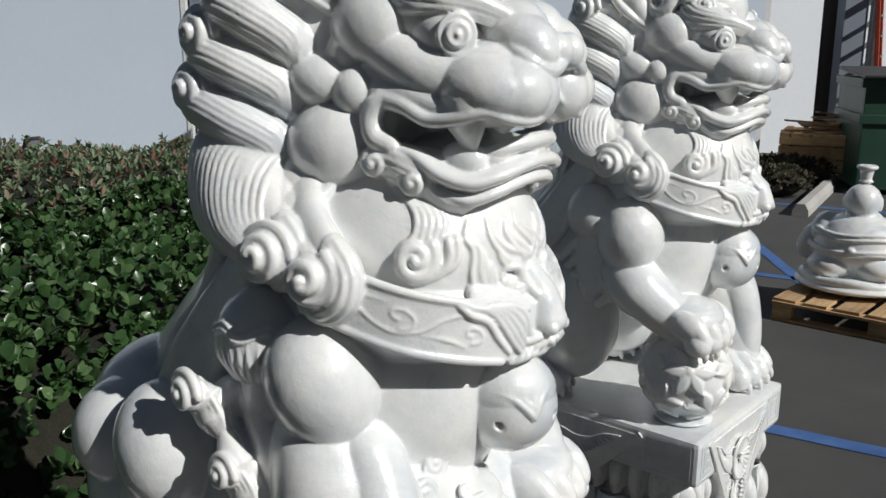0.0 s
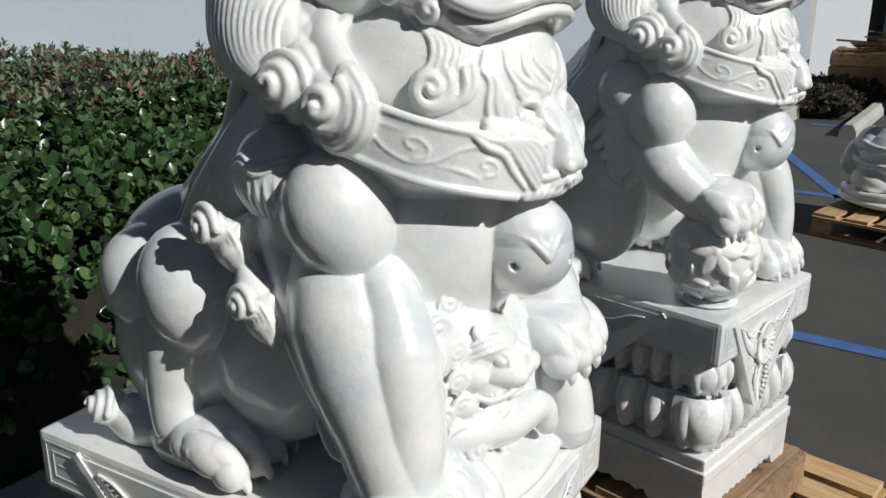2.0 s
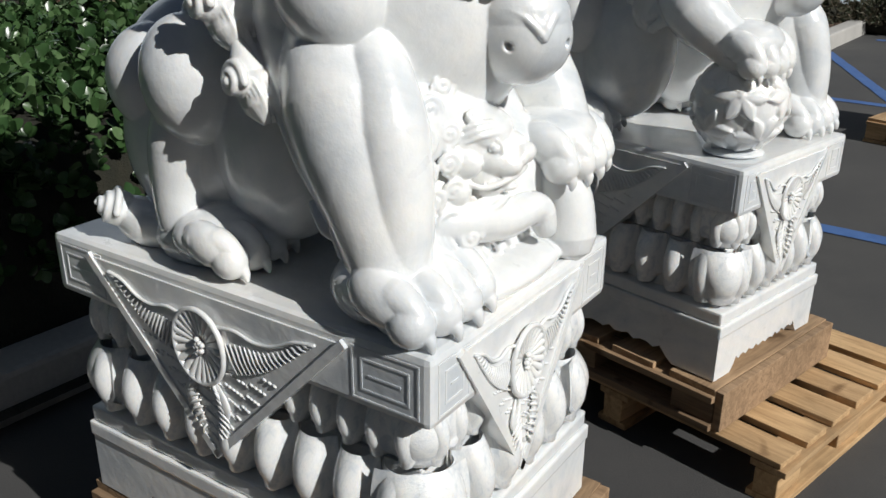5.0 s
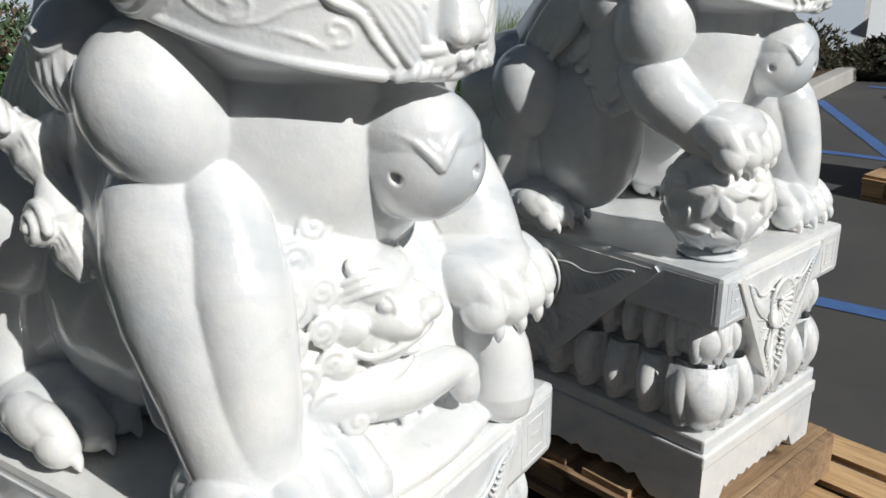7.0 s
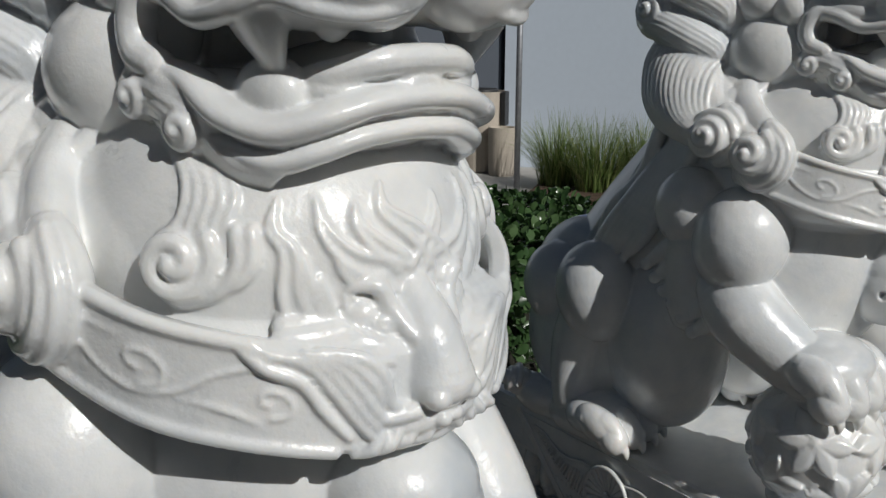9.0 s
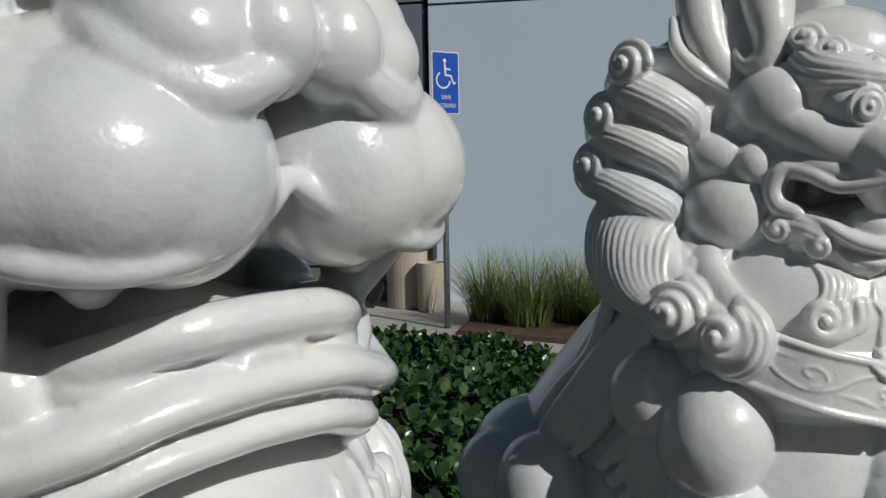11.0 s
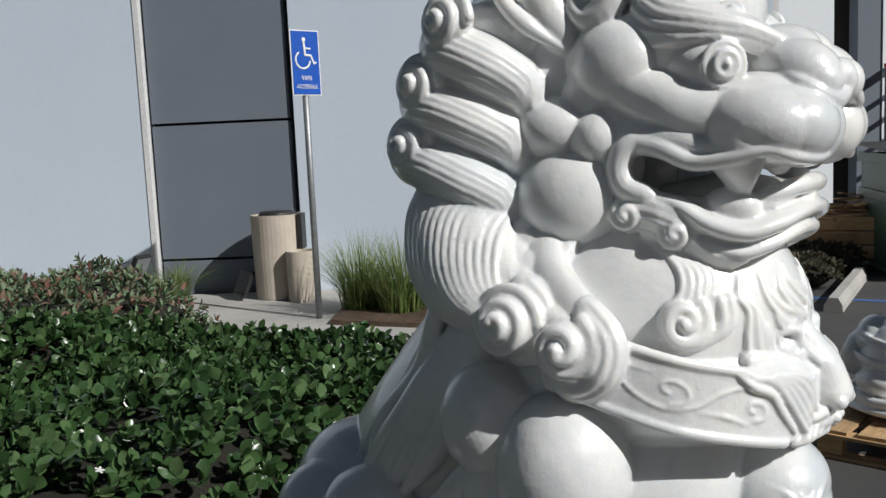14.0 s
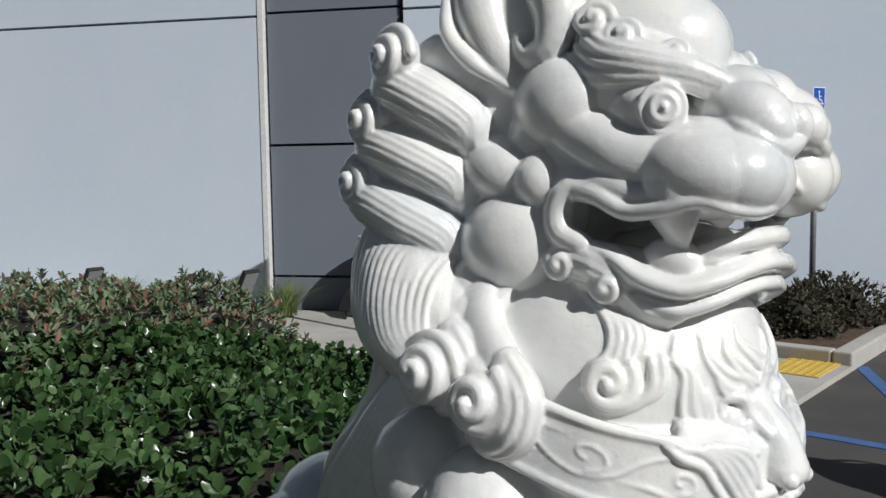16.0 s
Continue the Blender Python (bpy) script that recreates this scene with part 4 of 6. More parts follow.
def elbow_tufts(c):
    # hair and a wavy rim on the round tuft behind the shoulder
    T, Q = Vector((0.080, -0.196, 0.484)), (0.064, 0.058, 0.070)

    def on_tuft(x, z, lift=0.0):
        k = max(0.0, 1 - ((x - T.x) / Q[0]) ** 2 - ((z - T.z) / Q[2]) ** 2)
        return Vector((x, T.y - Q[1] * math.sqrt(k) - lift, z))

    for k in range(9):
        u = (k - 4) / 4
        c.tube([on_tuft(T.x + 0.050 * u, T.z + 0.014 - 0.006 * math.sin(5 * u), -0.0014), on_tuft(T.x + 0.048 * u, T.z - 0.018, -0.0014), on_tuft(T.x + 0.030 * u, T.z - 0.050, 0.0)], [0.0022, 0.0046, 0.0030], 8, 4)
    for dz in (0.016, 0.025):
        c.tube([on_tuft(T.x + 0.008 * q, T.z + dz - 0.006 * math.sin(5 * q / 6), 0.0006) for q in range(-6, 7)], 0.0036, 8, 2)
    # leaf tufts by the elbow, each a ribbed leaf wrapped round a snail curl
    for cx, cy, cz, k, up in ((0.008, -0.262, 0.417, 1.0, 0.0), (0.060, -0.268, 0.318, 0.88, 1.0)):
        c.curl((cx, cy - 0.006, cz), (-0.25, -1, 0.15), 0.029 * k, 0.55, 1.9)
        for a, b, r in (((-0.012 * up, 0.046 * up), (0.022, -0.030), 0.032), ((0.008, -0.008), (0.038, -0.064), 0.027)):
            c.tube([(cx + a[0] * k, cy + 0.014, cz + a[1] * k), (cx + (a[0] + b[0]) / 2 * k, cy + 0.010, cz + (a[1] + b[1]) / 2 * k), (cx + b[0] * k, cy + 0.022, cz + b[1] * k)], [r * 0.5 * k, r * k, r * 0.25 * k], 14, 5, 0.75, (0, 1, 0))
        c.strands([(cx + 0.020 * k, cy, cz + 0.012 * k), (cx + 0.042 * k, cy + 0.002, cz - 0.022 * k), (cx + 0.046 * k, cy + 0.010, cz - 0.064 * k)], [(cx - 0.014 * k, cy + 0.002, cz - 0.020 * k), (cx + 0.006 * k, cy + 0.002, cz - 0.050 * k), (cx + 0.034 * k, cy + 0.010, cz - 0.068 * k)], 7, 0.0042 * k, 4, 0.004, (0, -1, 0))
        c.tube([(cx + 0.03, -0.20, cz - 0.02), (cx + 0.02 * k, cy + 0.02, cz - 0.02 * k)], [0.034 * k, 0.022 * k], 12, 4)


def elbow_fringe(c):
    """A scalloped fringe of fur that hangs from behind the shoulder."""
    for k in range(6):
        x, z = 0.018 + 0.022 * k, 0.372 - 0.020 * k
        c.tube([(0.085 + 0.012 * k, -0.196, 0.43 - 0.015 * k), (x + 0.034, -0.214, z + 0.034), (x, -0.222, z)], [0.020, 0.018, 0.009], 12, 4, 0.6, (0, 1, 0))
        c.ball((x, -0.222, z), (0.013, 0.011, 0.012))


def straight_leg(c, s, slant):
    c.tube([(0.158, 0.178 * s, 0.345), (0.180 + slant, 0.192 * s, 0.29), (0.212 + slant, 0.204 * s, 0.225), (0.250 + slant, 0.217 * s, 0.15), (0.274 + slant, 0.222 * s, 0.09), (0.282 + slant, 0.222 * s, 0.05)], [0.078, 0.088, 0.084, 0.068, 0.060, 0.060], 28, 8)
    # shin muscle and calf with a soft groove between them
    c.tube([(0.226, 0.178 * s, 0.35), (0.262 + slant, 0.200 * s, 0.26), (0.288 + slant, 0.214 * s, 0.16), (0.296 + slant, 0.222 * s, 0.08)], [0.044, 0.056, 0.050, 0.042], 16, 6)
    c.tube([(0.150, 0.205 * s, 0.345), (0.172 + slant, 0.224 * s, 0.27), (0.212 + slant, 0.240 * s, 0.18), (0.246 + slant, 0.240 * s, 0.10)], [0.034, 0.040, 0.034, 0.024], 14, 6)
    c.tube([(0.188, 0.192 * s, 0.35), (0.216 + slant, 0.214 * s, 0.27), (0.250 + slant, 0.228 * s, 0.17), (0.270 + slant, 0.232 * s, 0.09)], [0.048, 0.056, 0.049, 0.040], 16, 6)
    # fin of fur hanging behind the leg, with a raised hem
    c.tube([(0.045, 0.228 * s, 0.420), (0.046, 0.236 * s, 0.372), (0.086, 0.244 * s, 0.318), (0.112 + slant, 0.246 * s, 0.268), (0.147 + slant, 0.248 * s, 0.204), (0.191 + slant, 0.250 * s, 0.145), (0.208 + slant, 0.244 * s, 0.085)], [0.007, 0.009, 0.009, 0.009, 0.009, 0.008, 0.006], 10, 6)
    c.tube([(0.08, 0.195 * s, 0.40), (0.10, 0.205 * s, 0.33), (0.150 + slant, 0.216 * s, 0.23), (0.205 + slant, 0.226 * s, 0.12)], [0.040, 0.040, 0.036, 0.026], 14, 6)
    c.tube([(0.165 + slant, 0.252 * s, 0.155), (0.195 + slant, 0.256 * s, 0.125), (0.222 + slant, 0.250 * s, 0.108)], [0.005, 0.012, 0.004], 10, 5)
    paw(c, 0.312, 0.200 * s, 0.034, 0, 1.50)
    c.ball((0.262, 0.215 * s, 0.045), (0.076, 0.078, 0.056))
    c.ball((0.318, 0.258 * s, 0.034), (0.046, 0.032, 0.038))


def lion_with_cub():
    c = lion_core()
    elbow_tufts(c)
    straight_leg(c, -1, 0.0)
    c.tube([(0.18, 0.18, 0.40), (0.235, 0.195, 0.33), (0.29, 0.195, 0.26), (0.325, 0.19, 0.19)], [0.065, 0.062, 0.056, 0.05], 16)
    paw(c, 0.340, 0.165, 0.172, 0, 1.30, 18)
    # cub at the front, head raised, one arm stretched out
    for y in (-0.085, 0.06):
        c.tube([(0.266, y, 0.0), (0.262, y, 0.12), (0.244, y * 0.95, 0.215)], [0.112, 0.112, 0.105], 40, 8, 0.6, (1, 0, 0))
    c.ball((0.252, -0.080, 0.246), (0.066, 0.122, 0.080))
    c.ball((0.285, 0.09, 0.13), (0.055, 0.09, 0.11))

    def face(y, lift=0.0):
        """x of the block's front at y."""
        return 0.264 + 0.065 * math.sqrt(max(0.0, 1 - (max(0.0, abs(y + 0.012) - 0.073) / 0.112) ** 2)) + lift

    # head of the cub: brow, snout, parted lips, jowls, ears with a rolled tip
    k = Clay()
    k.ball((-0.012, 0, 0.014), (0.054, 0.056, 0.050))
    k.ball((-0.040, 0, 0.020), (0.055, 0.066, 0.062))
    k.ball((0.012, 0, 0.026), (0.040, 0.046, 0.026))
    k.ball((0.022, 0, -0.020), (0.034, 0.040, 0.030))
    k.ball((-0.03, 0, -0.02), (0.05, 0.062, 0.05))
    k.ball((0.034, 0, -0.002), (0.036, 0.040, 0.026))
    k.ball((0.066, 0, 0.004), (0.013, 0.019, 0.012))
    k.ball((0.036, 0, 0.016), (0.032, 0.014, 0.013))
    k.ball((0.010, 0, -0.050), (0.034, 0.036, 0.014))
    k.ball((0.020, 0, -0.036), (0.040, 0.020, 0.008))
    lip = [(0.004, 0.052, -0.014), (0.030, 0.045, -0.027), (0.056, 0.026, -0.020), (0.066, 0.0, -0.013)]
    k.tube([(x, -y, z) for x, y, z in lip] + [(x, y, z) for x, y, z in lip[-2::-1]], 0.0038, 8, 4)
    jaw = [(0.000, 0.054, -0.018), (0.006, 0.052, -0.046), (0.034, 0.034, -0.056), (0.046, 0.0, -0.050)]
    k.tube([(x, -y, z) for x, y, z in jaw] + [(x, y, z) for x, y, z in jaw[-2::-1]], [0.0035, 0.0045, 0.005, 0.005, 0.005, 0.0045, 0.0035], 8, 4)
    for s in (-1, 1):
        k.ball((0.044, 0.020 * s, -0.006), (0.025, 0.017, 0.015))
        k.ball((0.064, 0.015 * s, 0.000), (0.009, 0.008, 0.008))
        k.ball((0.004, 0.046 * s, -0.002), (0.026, 0.014, 0.018))
        k.ball((0.040, 0.030 * s, 0.014), (0.0075, 0.009, 0.0065))
        k.tube([(0.041 + 0.008 * math.cos(a), (0.031 + 0.002 * math.cos(a)) * s, 0.014 + 0.009 * math.sin(a)) for a in [i * math.pi / 5 for i in range(11)]], 0.0016, 8, 2)
        for q in range(3):
            k.tube([(0.012 - 0.004 * q, 0.049 * s, 0.022 + 0.006 * q), (0.028 - 0.004 * q, 0.043 * s, 0.029 + 0.006 * q), (0.041 - 0.004 * q, 0.027 * s, 0.029 + 0.006 * q), (0.049 - 0.005 * q, 0.010 * s, 0.022 + 0.006 * q)], [0.002, 0.0034, 0.0036, 0.002], 8, 4)
        k.curl((0.016, 0.036 * s, 0.046), (0.6, 0.6 * s, 0.6), 0.009, 0.30, 1.4)
        k.tube([(-0.034, 0.036 * s, 0.062), (-0.020, 0.054 * s, 0.042), (-0.006, 0.060 * s, 0.016)], [0.004, 0.011, 0.008], 10, 5)
        k.curl((-0.002, 0.056 * s, 0.008), (0.3, 1.0 * s, 0.1), 0.010, 0.4, 1.4)
        k.ball((0.0, 0.050 * s, -0.032), (0.020, 0.016, 0.018))
    H = pose(0.291, -0.053, 0.206, 0, 0, 18) @ Matrix.Scale(1.32, 4)
    c.add([H @ Vector(p) for p in k.v], k.f)
    # low curls of the cub's mane in two rings, each fed by flowing hair
    for ring, (rr, rad, n) in enumerate(((0.084, 0.0170, 8), (0.120, 0.0210, 9))):
        for k in range(n):
            a = radians(64 + (200 - 30 * ring) * k / (n - 1) + 12 * ring)
            y, z = -0.055 + rr * math.cos(a), 0.208 + rr * math.sin(a) * 0.98
            if y < -0.192 or z > 0.318:
                continue
            x = face(y, -0.006) - 0.42 * max(0, z - 0.225)
            c.curl((x, y, z), (0.9, -0.2 + 0.3 * math.cos(a), 0.3 * math.sin(a)), rad, 0.24, 1.7, None, a + 2.0)
            for q in (0.55, 0.95):
                b = a + 0.28 * q
                c.tube([(x + 0.002, -0.055 + rr * 0.55 * math.cos(b), 0.208 + rr * 0.55 * math.sin(b)), (x + 0.004, -0.055 + rr * 0.85 * math.cos(b + 0.1), 0.208 + rr * 0.85 * math.sin(b + 0.1)), (x - 0.001, y + rad * q * math.cos(b + 0.7), z + rad * q * math.sin(b + 0.7))], [0.002, 0.0036, 0.002], 8, 3)
    # arm with its curl and fist
    c.tube([(0.300, -0.140, 0.120), (0.324, -0.095, 0.116), (0.344, -0.03, 0.102), (0.356, 0.03, 0.106), (0.362, 0.055, 0.094)], [0.026, 0.033, 0.030, 0.027, 0.026], 12, 5)
    c.tube([(0.366, 0.052, 0.095), (0.370, 0.058, 0.070)], [0.023, 0.020], 12, 5)
    c.curl((0.338, -0.116, 0.100), (0.8, -0.55, 0.1), 0.019, 0.35, 1.6)
    c.strands([(0.292, -0.168, 0.150), (0.300, -0.172, 0.100), (0.322, -0.140, 0.058)], [(0.312, -0.142, 0.142), (0.322, -0.144, 0.104), (0.334, -0.120, 0.070)], 6, 0.0042, 4)
    c.tube([(0.345, 0.135, 0.135), (0.365, 0.145, 0.09), (0.375, 0.14, 0.03)], [0.038, 0.042, 0.045], 12)
    for k in range(5):
        y = -0.09 + 0.035 * k
        c.tube([(face(y, -0.002), y - 0.02, 0.075), (face(y, 0.002), y, 0.055), (face(y, 0.002), y + 0.012, 0.03), (face(y, 0.0), y + 0.03, 0.012)], [0.004, 0.006, 0.006, 0.004], 8, 4)
    c.ball((0.318, 0.0, 0.012), (0.075, 0.185, 0.03))
    return c


def lion_with_ball():
    c = lion_core()
    elbow_fringe(c)
    straight_leg(c, 1, 0.03)
    c.tube([(0.180, -0.180, 0.345), (0.215, -0.190, 0.315), (0.270, -0.172, 0.272), (0.318, -0.150, 0.236)], [0.066, 0.064, 0.056, 0.050], 16)
    c.tube([(0.15, -0.205, 0.36), (0.195, -0.222, 0.31), (0.25, -0.205, 0.262), (0.29, -0.18, 0.225)], [0.03, 0.032, 0.026, 0.02], 16)
    paw(c, 0.342, -0.132, 0.232, 0, 1.34, 24)
    C, R = Vector((0.314, -0.120, 0.112)), 0.112
    c.ball((C.x, C.y, 0.004), (0.07, 0.07, 0.012))
    # six-petalled flowers cut into the ball, with deep hollows between them
    g = (1 + 5 ** 0.5) / 2
    spin = Vector((0, 1, g)).rotation_difference(Vector((0.45, -0.82, 0.36)))
    hearts = [(spin @ Vector(v)).normalized() for v in ((0, 1, g), (0, 1, -g), (0, -1, g), (0, -1, -g), (1, g, 0), (1, -g, 0), (-1, g, 0), (-1, -g, 0), (g, 0, 1), (g, 0, -1), (-g, 0, 1), (-g, 0, -1))]
    frames = [(n, n.to_track_quat("Z", "Y").to_matrix().transposed()) for n in hearts]

    def carved(d):
        n, q = max(frames, key=lambda f: f[0].dot(d))
        p = q @ d
        t = math.acos(max(-1.0, min(1.0, n.dot(d))))
        a = (math.atan2(p.y, p.x) + math.pi / 6) % (math.pi / 3) - math.pi / 6
        across = t * math.sin(abs(a))
        half = 0.165 * math.sin(math.pi * min(1.0, t * math.cos(a) / 0.60)) + 0.004
        u = min(1.0, across / half)
        petal = (1 - u ** 3) * 0.0100 + 0.0020 * u * (u < 1.0)
        return R - 0.0095 + petal + 0.003 * math.exp(-(t / 0.06) ** 2)

    c.shaped(C, carved, 190)
    return c


lion_a = lion_with_cub().stone("lion_statue", 0.0020, LION_A @ Matrix.Translation((0.012, 0, 0)), -4.5)
tagged(lion_a, "polished white marble guardian lion statue with a cub under its paw", "statue", group="pair of guardian lions")
lion_b = lion_with_ball().stone("lion_statue", 0.0020, LION_B, 3.0)
tagged(lion_b, "polished white marble guardian lion with its paw on a ball", "statue", group="pair of guardian lions")


# ---------------------------------------------------------------- pedestals
PL = 0.815                                    # length of the top slab
PED_H = 0.54


def lotus_petal():
    """One bulging petal with a raised rim and a notched tip, its root at the origin, hanging 1 unit down and facing -y."""
    vs, fs = [], []
    nu, nv = 16, 12
    for j in range(nv + 1):
        v = j / nv
        w = 0.5 * (0.9 + 0.1 * math.sin(v * math.pi))
        for i in range(nu + 1):
            u = i / nu * 2 - 1
            a = abs(u)
            tip = 1.0 - 0.22 * a ** 2.2 + 0.09 * math.cos(a * math.pi * 1.5) * (a > 0.33) - 0.02
            e = max(a, v * 1.0)
            rim = 0.24 * math.exp(-((1 - a) / 0.12) ** 2) + 0.24 * math.exp(-((1 - v) / 0.10) ** 2)
            body = math.sqrt(max(0.0, 1 - min(1, a / 0.78) ** 2)) * math.sin(math.pi * min(1, 0.10 + 0.86 * v)) ** 0.7
            d = 0.12 + 0.62 * body + rim * (0.35 + 0.65 * v)
            d *= 1.0 if a < 0.99 else 0.4
            vs.append((u * w, -d * (0.12 if v > 0.995 else 1.0), -v * tip))
    k = nu + 1
    for j in range(nv):
        for i in range(nu):
            fs.append((j * k + i, (j + 1) * k + i, (j + 1) * k + i + 1, j * k + i + 1))
    me = bpy.data.meshes.new("petal")
    me.from_pydata(vs, [], fs)
    me.materials.append(MARBLE)
    me.polygons.foreach_set("use_smooth", [True] * len(me.polygons))
    return me


PETAL_MESH = lotus_petal()


def cloth_panel(width, drop, carved=True):
    """The hanging triangular cloth with border bars, flower, leaves and fruit, in the x-z plane, facing -y, top at z = 0."""
    c = Clay()
    w = width / 2
    d = 0.0025
    Y = (0, 1, 0)
    c.sharp([(-w, 0.05, 0), (w, 0.05, 0), (0, 0.05, -drop), (-w, -d, 0), (w, -d, 0), (0, -d, -drop)], [(0, 1, 2), (5, 4, 3), (0, 3, 4, 1), (1, 4, 5, 2), (2, 5, 3, 0)])
    bw = 0.0075
    for s in (-1, 1):
        a, b = Vector((s * w, 0, 0)), Vector((0, 0, -drop))
        t = (b - a).normalized()
        n = Vector((-t.z, 0, t.x)) * bw
        n = n if n.x * s < 0 else -n
        y0, y1 = 0.018, -d - 0.0035
        q = [a - n * 0.35, b - n * 0.35, b + n * 1.6, a + n * 1.6]
        c.sharp([(p.x, y0, p.z) for p in q] + [(p.x, y1, p.z) for p in q], [(0, 1, 2, 3), (7, 6, 5, 4), (0, 4, 5, 1), (1, 5, 6, 2), (2, 6, 7, 3), (3, 7, 4, 0)])
    if not carved:
        return c
    f = Vector((-width * 0.02, -d - 0.002, -drop * 0.30))
    R = min(width * 0.13, drop * 0.19)
    # cupped flower: radial flutes with a thick rim and a knobbed heart
    for k in range(22):
        a = k * 2 * math.pi / 22
        p = Vector((math.cos(a), 0, 1.15 * math.sin(a)))
        c.tube([f + p * R * 0.25, f + p * R * 0.65 + Vector((0, -0.003, 0)), f + p * R * 0.95 + Vector((0, -0.006, 0))], [R * 0.05, R * 0.11, R * 0.13], 8, 3, 0.6, Y)
    c.tube([f + Vector((math.cos(a), -0.006 / R, 1.15 * math.sin(a))) * R for a in [i * 2 * math.pi / 20 for i in range(21)]], R * 0.09, 8, 2)
    for k in range(9):
        a = k * 2.4
        c.ball(f + Vector((math.cos(a) * R * 0.06 * k ** 0.5, -0.006, math.sin(a) * R * 0.09 * k ** 0.5)), (R * 0.09, 0.005, R * 0.09))
    # broad wavy leaves to both corners, hollow above and feathered below, and a slim pair hanging down
    for s in (-1, 1):
        tip = Vector((s * w * 0.80, -d, -0.016))
        u0 = f + Vector((s * R * 0.70, 0, R * 0.80))
        l0 = f + Vector((s * R * 0.95, 0, -R * 0.60))
        upper = [u0.lerp(tip, u) + Vector((0, -0.002, -0.012 * math.sin(math.pi * u) + 0.006 * math.sin(3 * math.pi * u))) for u in (0, 0.2, 0.4, 0.6, 0.8, 1)]
        lower = [l0.lerp(tip, u) + Vector((0, -0.001, -drop * 0.055 * math.sin(math.pi * u) + 0.005 * math.sin(5 * math.pi * u))) for u in (0, 0.2, 0.4, 0.6, 0.8, 1)]
        c.tube([a.lerp(b, 0.5) + Vector((0, 0.003, 0)) for a, b in zip(upper, lower)], [max(0.004, (a - b).length * 0.46) for a, b in zip(upper, lower)], 14, 5, 0.07, Y)
        c.tube(upper, 0.0030, 8, 4)
        c.tube(lower, 0.0022, 8, 4)
        P, _ = spline(upper, [1] * 6, 4)
        Q, _ = spline(lower, [1] * 6, 4)
        for k in range(1, 20):
            a, b = P[k], Q[min(20, k + 2)]
            c.tube([a.lerp(b, 0.35) + Vector((0, -0.001, 0)), a.lerp(b, 0.70) + Vector((0, -0.0022, 0)), b + Vector((0, -0.001, 0))], [0.0012, 0.0026, 0.0022], 8, 3)
        low = f + Vector((s * R * 0.40, 0, -R * 1.05))
        end = Vector((s * w * 0.05, -d, -drop * 0.84))
        c.tube([low, low.lerp(end, 0.4) + Vector((s * R * 0.35, -0.003, 0)), end], [0.004, R * 0.24, 0.002], 10, 5, 0.35, Y)
        for k in range(9):
            p = low.lerp(end, k / 9) + Vector((0, -0.004, 0))
            c.tube([p, p + Vector((s * R * 0.28 * math.sin(math.pi * (k + 1) / 10), -0.002, -R * 0.12)), p + Vector((s * R * 0.50 * math.sin(math.pi * (k + 1) / 10), 0, -R * 0.34))], [0.0022, 0.0030, 0.0014], 8, 3)
    # seeds that fill the field
    for k in range(190):
        z = -drop * (0.36 + 0.55 * ((k * 0.6180339) % 1.0))
        half = w * (1 + z / drop) - 0.028
        if half > 0.006:
            x = half * (((k * 0.3247) % 1.0) * 2 - 1)
            c.ball((x, -d, z), (0.0044, 0.0030, 0.0026), (0, 25, 0))
    return c


def scalloped_base(parent, z_top, z_bot, L, W):
    """The base block with a cut-out skirt between its feet."""
    bm = bmesh.new()
    n = 40
    per = []
    for ax, length in (("x", L), ("y", W), ("-x", L), ("-y", W)):
        for i in range(n):
            u = i / n
            e = min(u, 1 - u)
            if e < 0.16:
                lift = 0.0
            else:
                lift = 0.026 * min(1, (e - 0.16) / 0.04) + 0.012 * math.sin((e - 0.16) * 46) ** 2 * min(1, (0.5 - e) * 12 + 0.4)
            if ax == "x":
                p = (-L / 2 + L * u, -W / 2)
            elif ax == "y":
                p = (L / 2, -W / 2 + W * u)
            elif ax == "-x":
                p = (L / 2 - L * u, W / 2)
            else:
                p = (-L / 2, W / 2 - W * u)
            per.append((p[0], p[1], z_bot + lift))
    top = [bm.verts.new((x, y, z_top)) for x, y, _ in per]
    bot = [bm.verts.new(p) for p in per]
    k = 0.86
    inn = [bm.verts.new((x * k, y * k, z)) for x, y, z in per]
    itop = [bm.verts.new((x * k, y * k, z_bot + 0.08)) for x, y, _ in per]
    m = len(per)
    for i in range(m):
        j = (i + 1) % m
        bm.faces.new((top[i], bot[i], bot[j], top[j]))
        bm.faces.new((bot[i], inn[i], inn[j], bot[j]))
        bm.faces.new((inn[i], itop[i], itop[j], inn[j]))
    bm.faces.new(top)
    bm.faces.new(itop[::-1])
    return part("base", bm, MARBLE, parent)


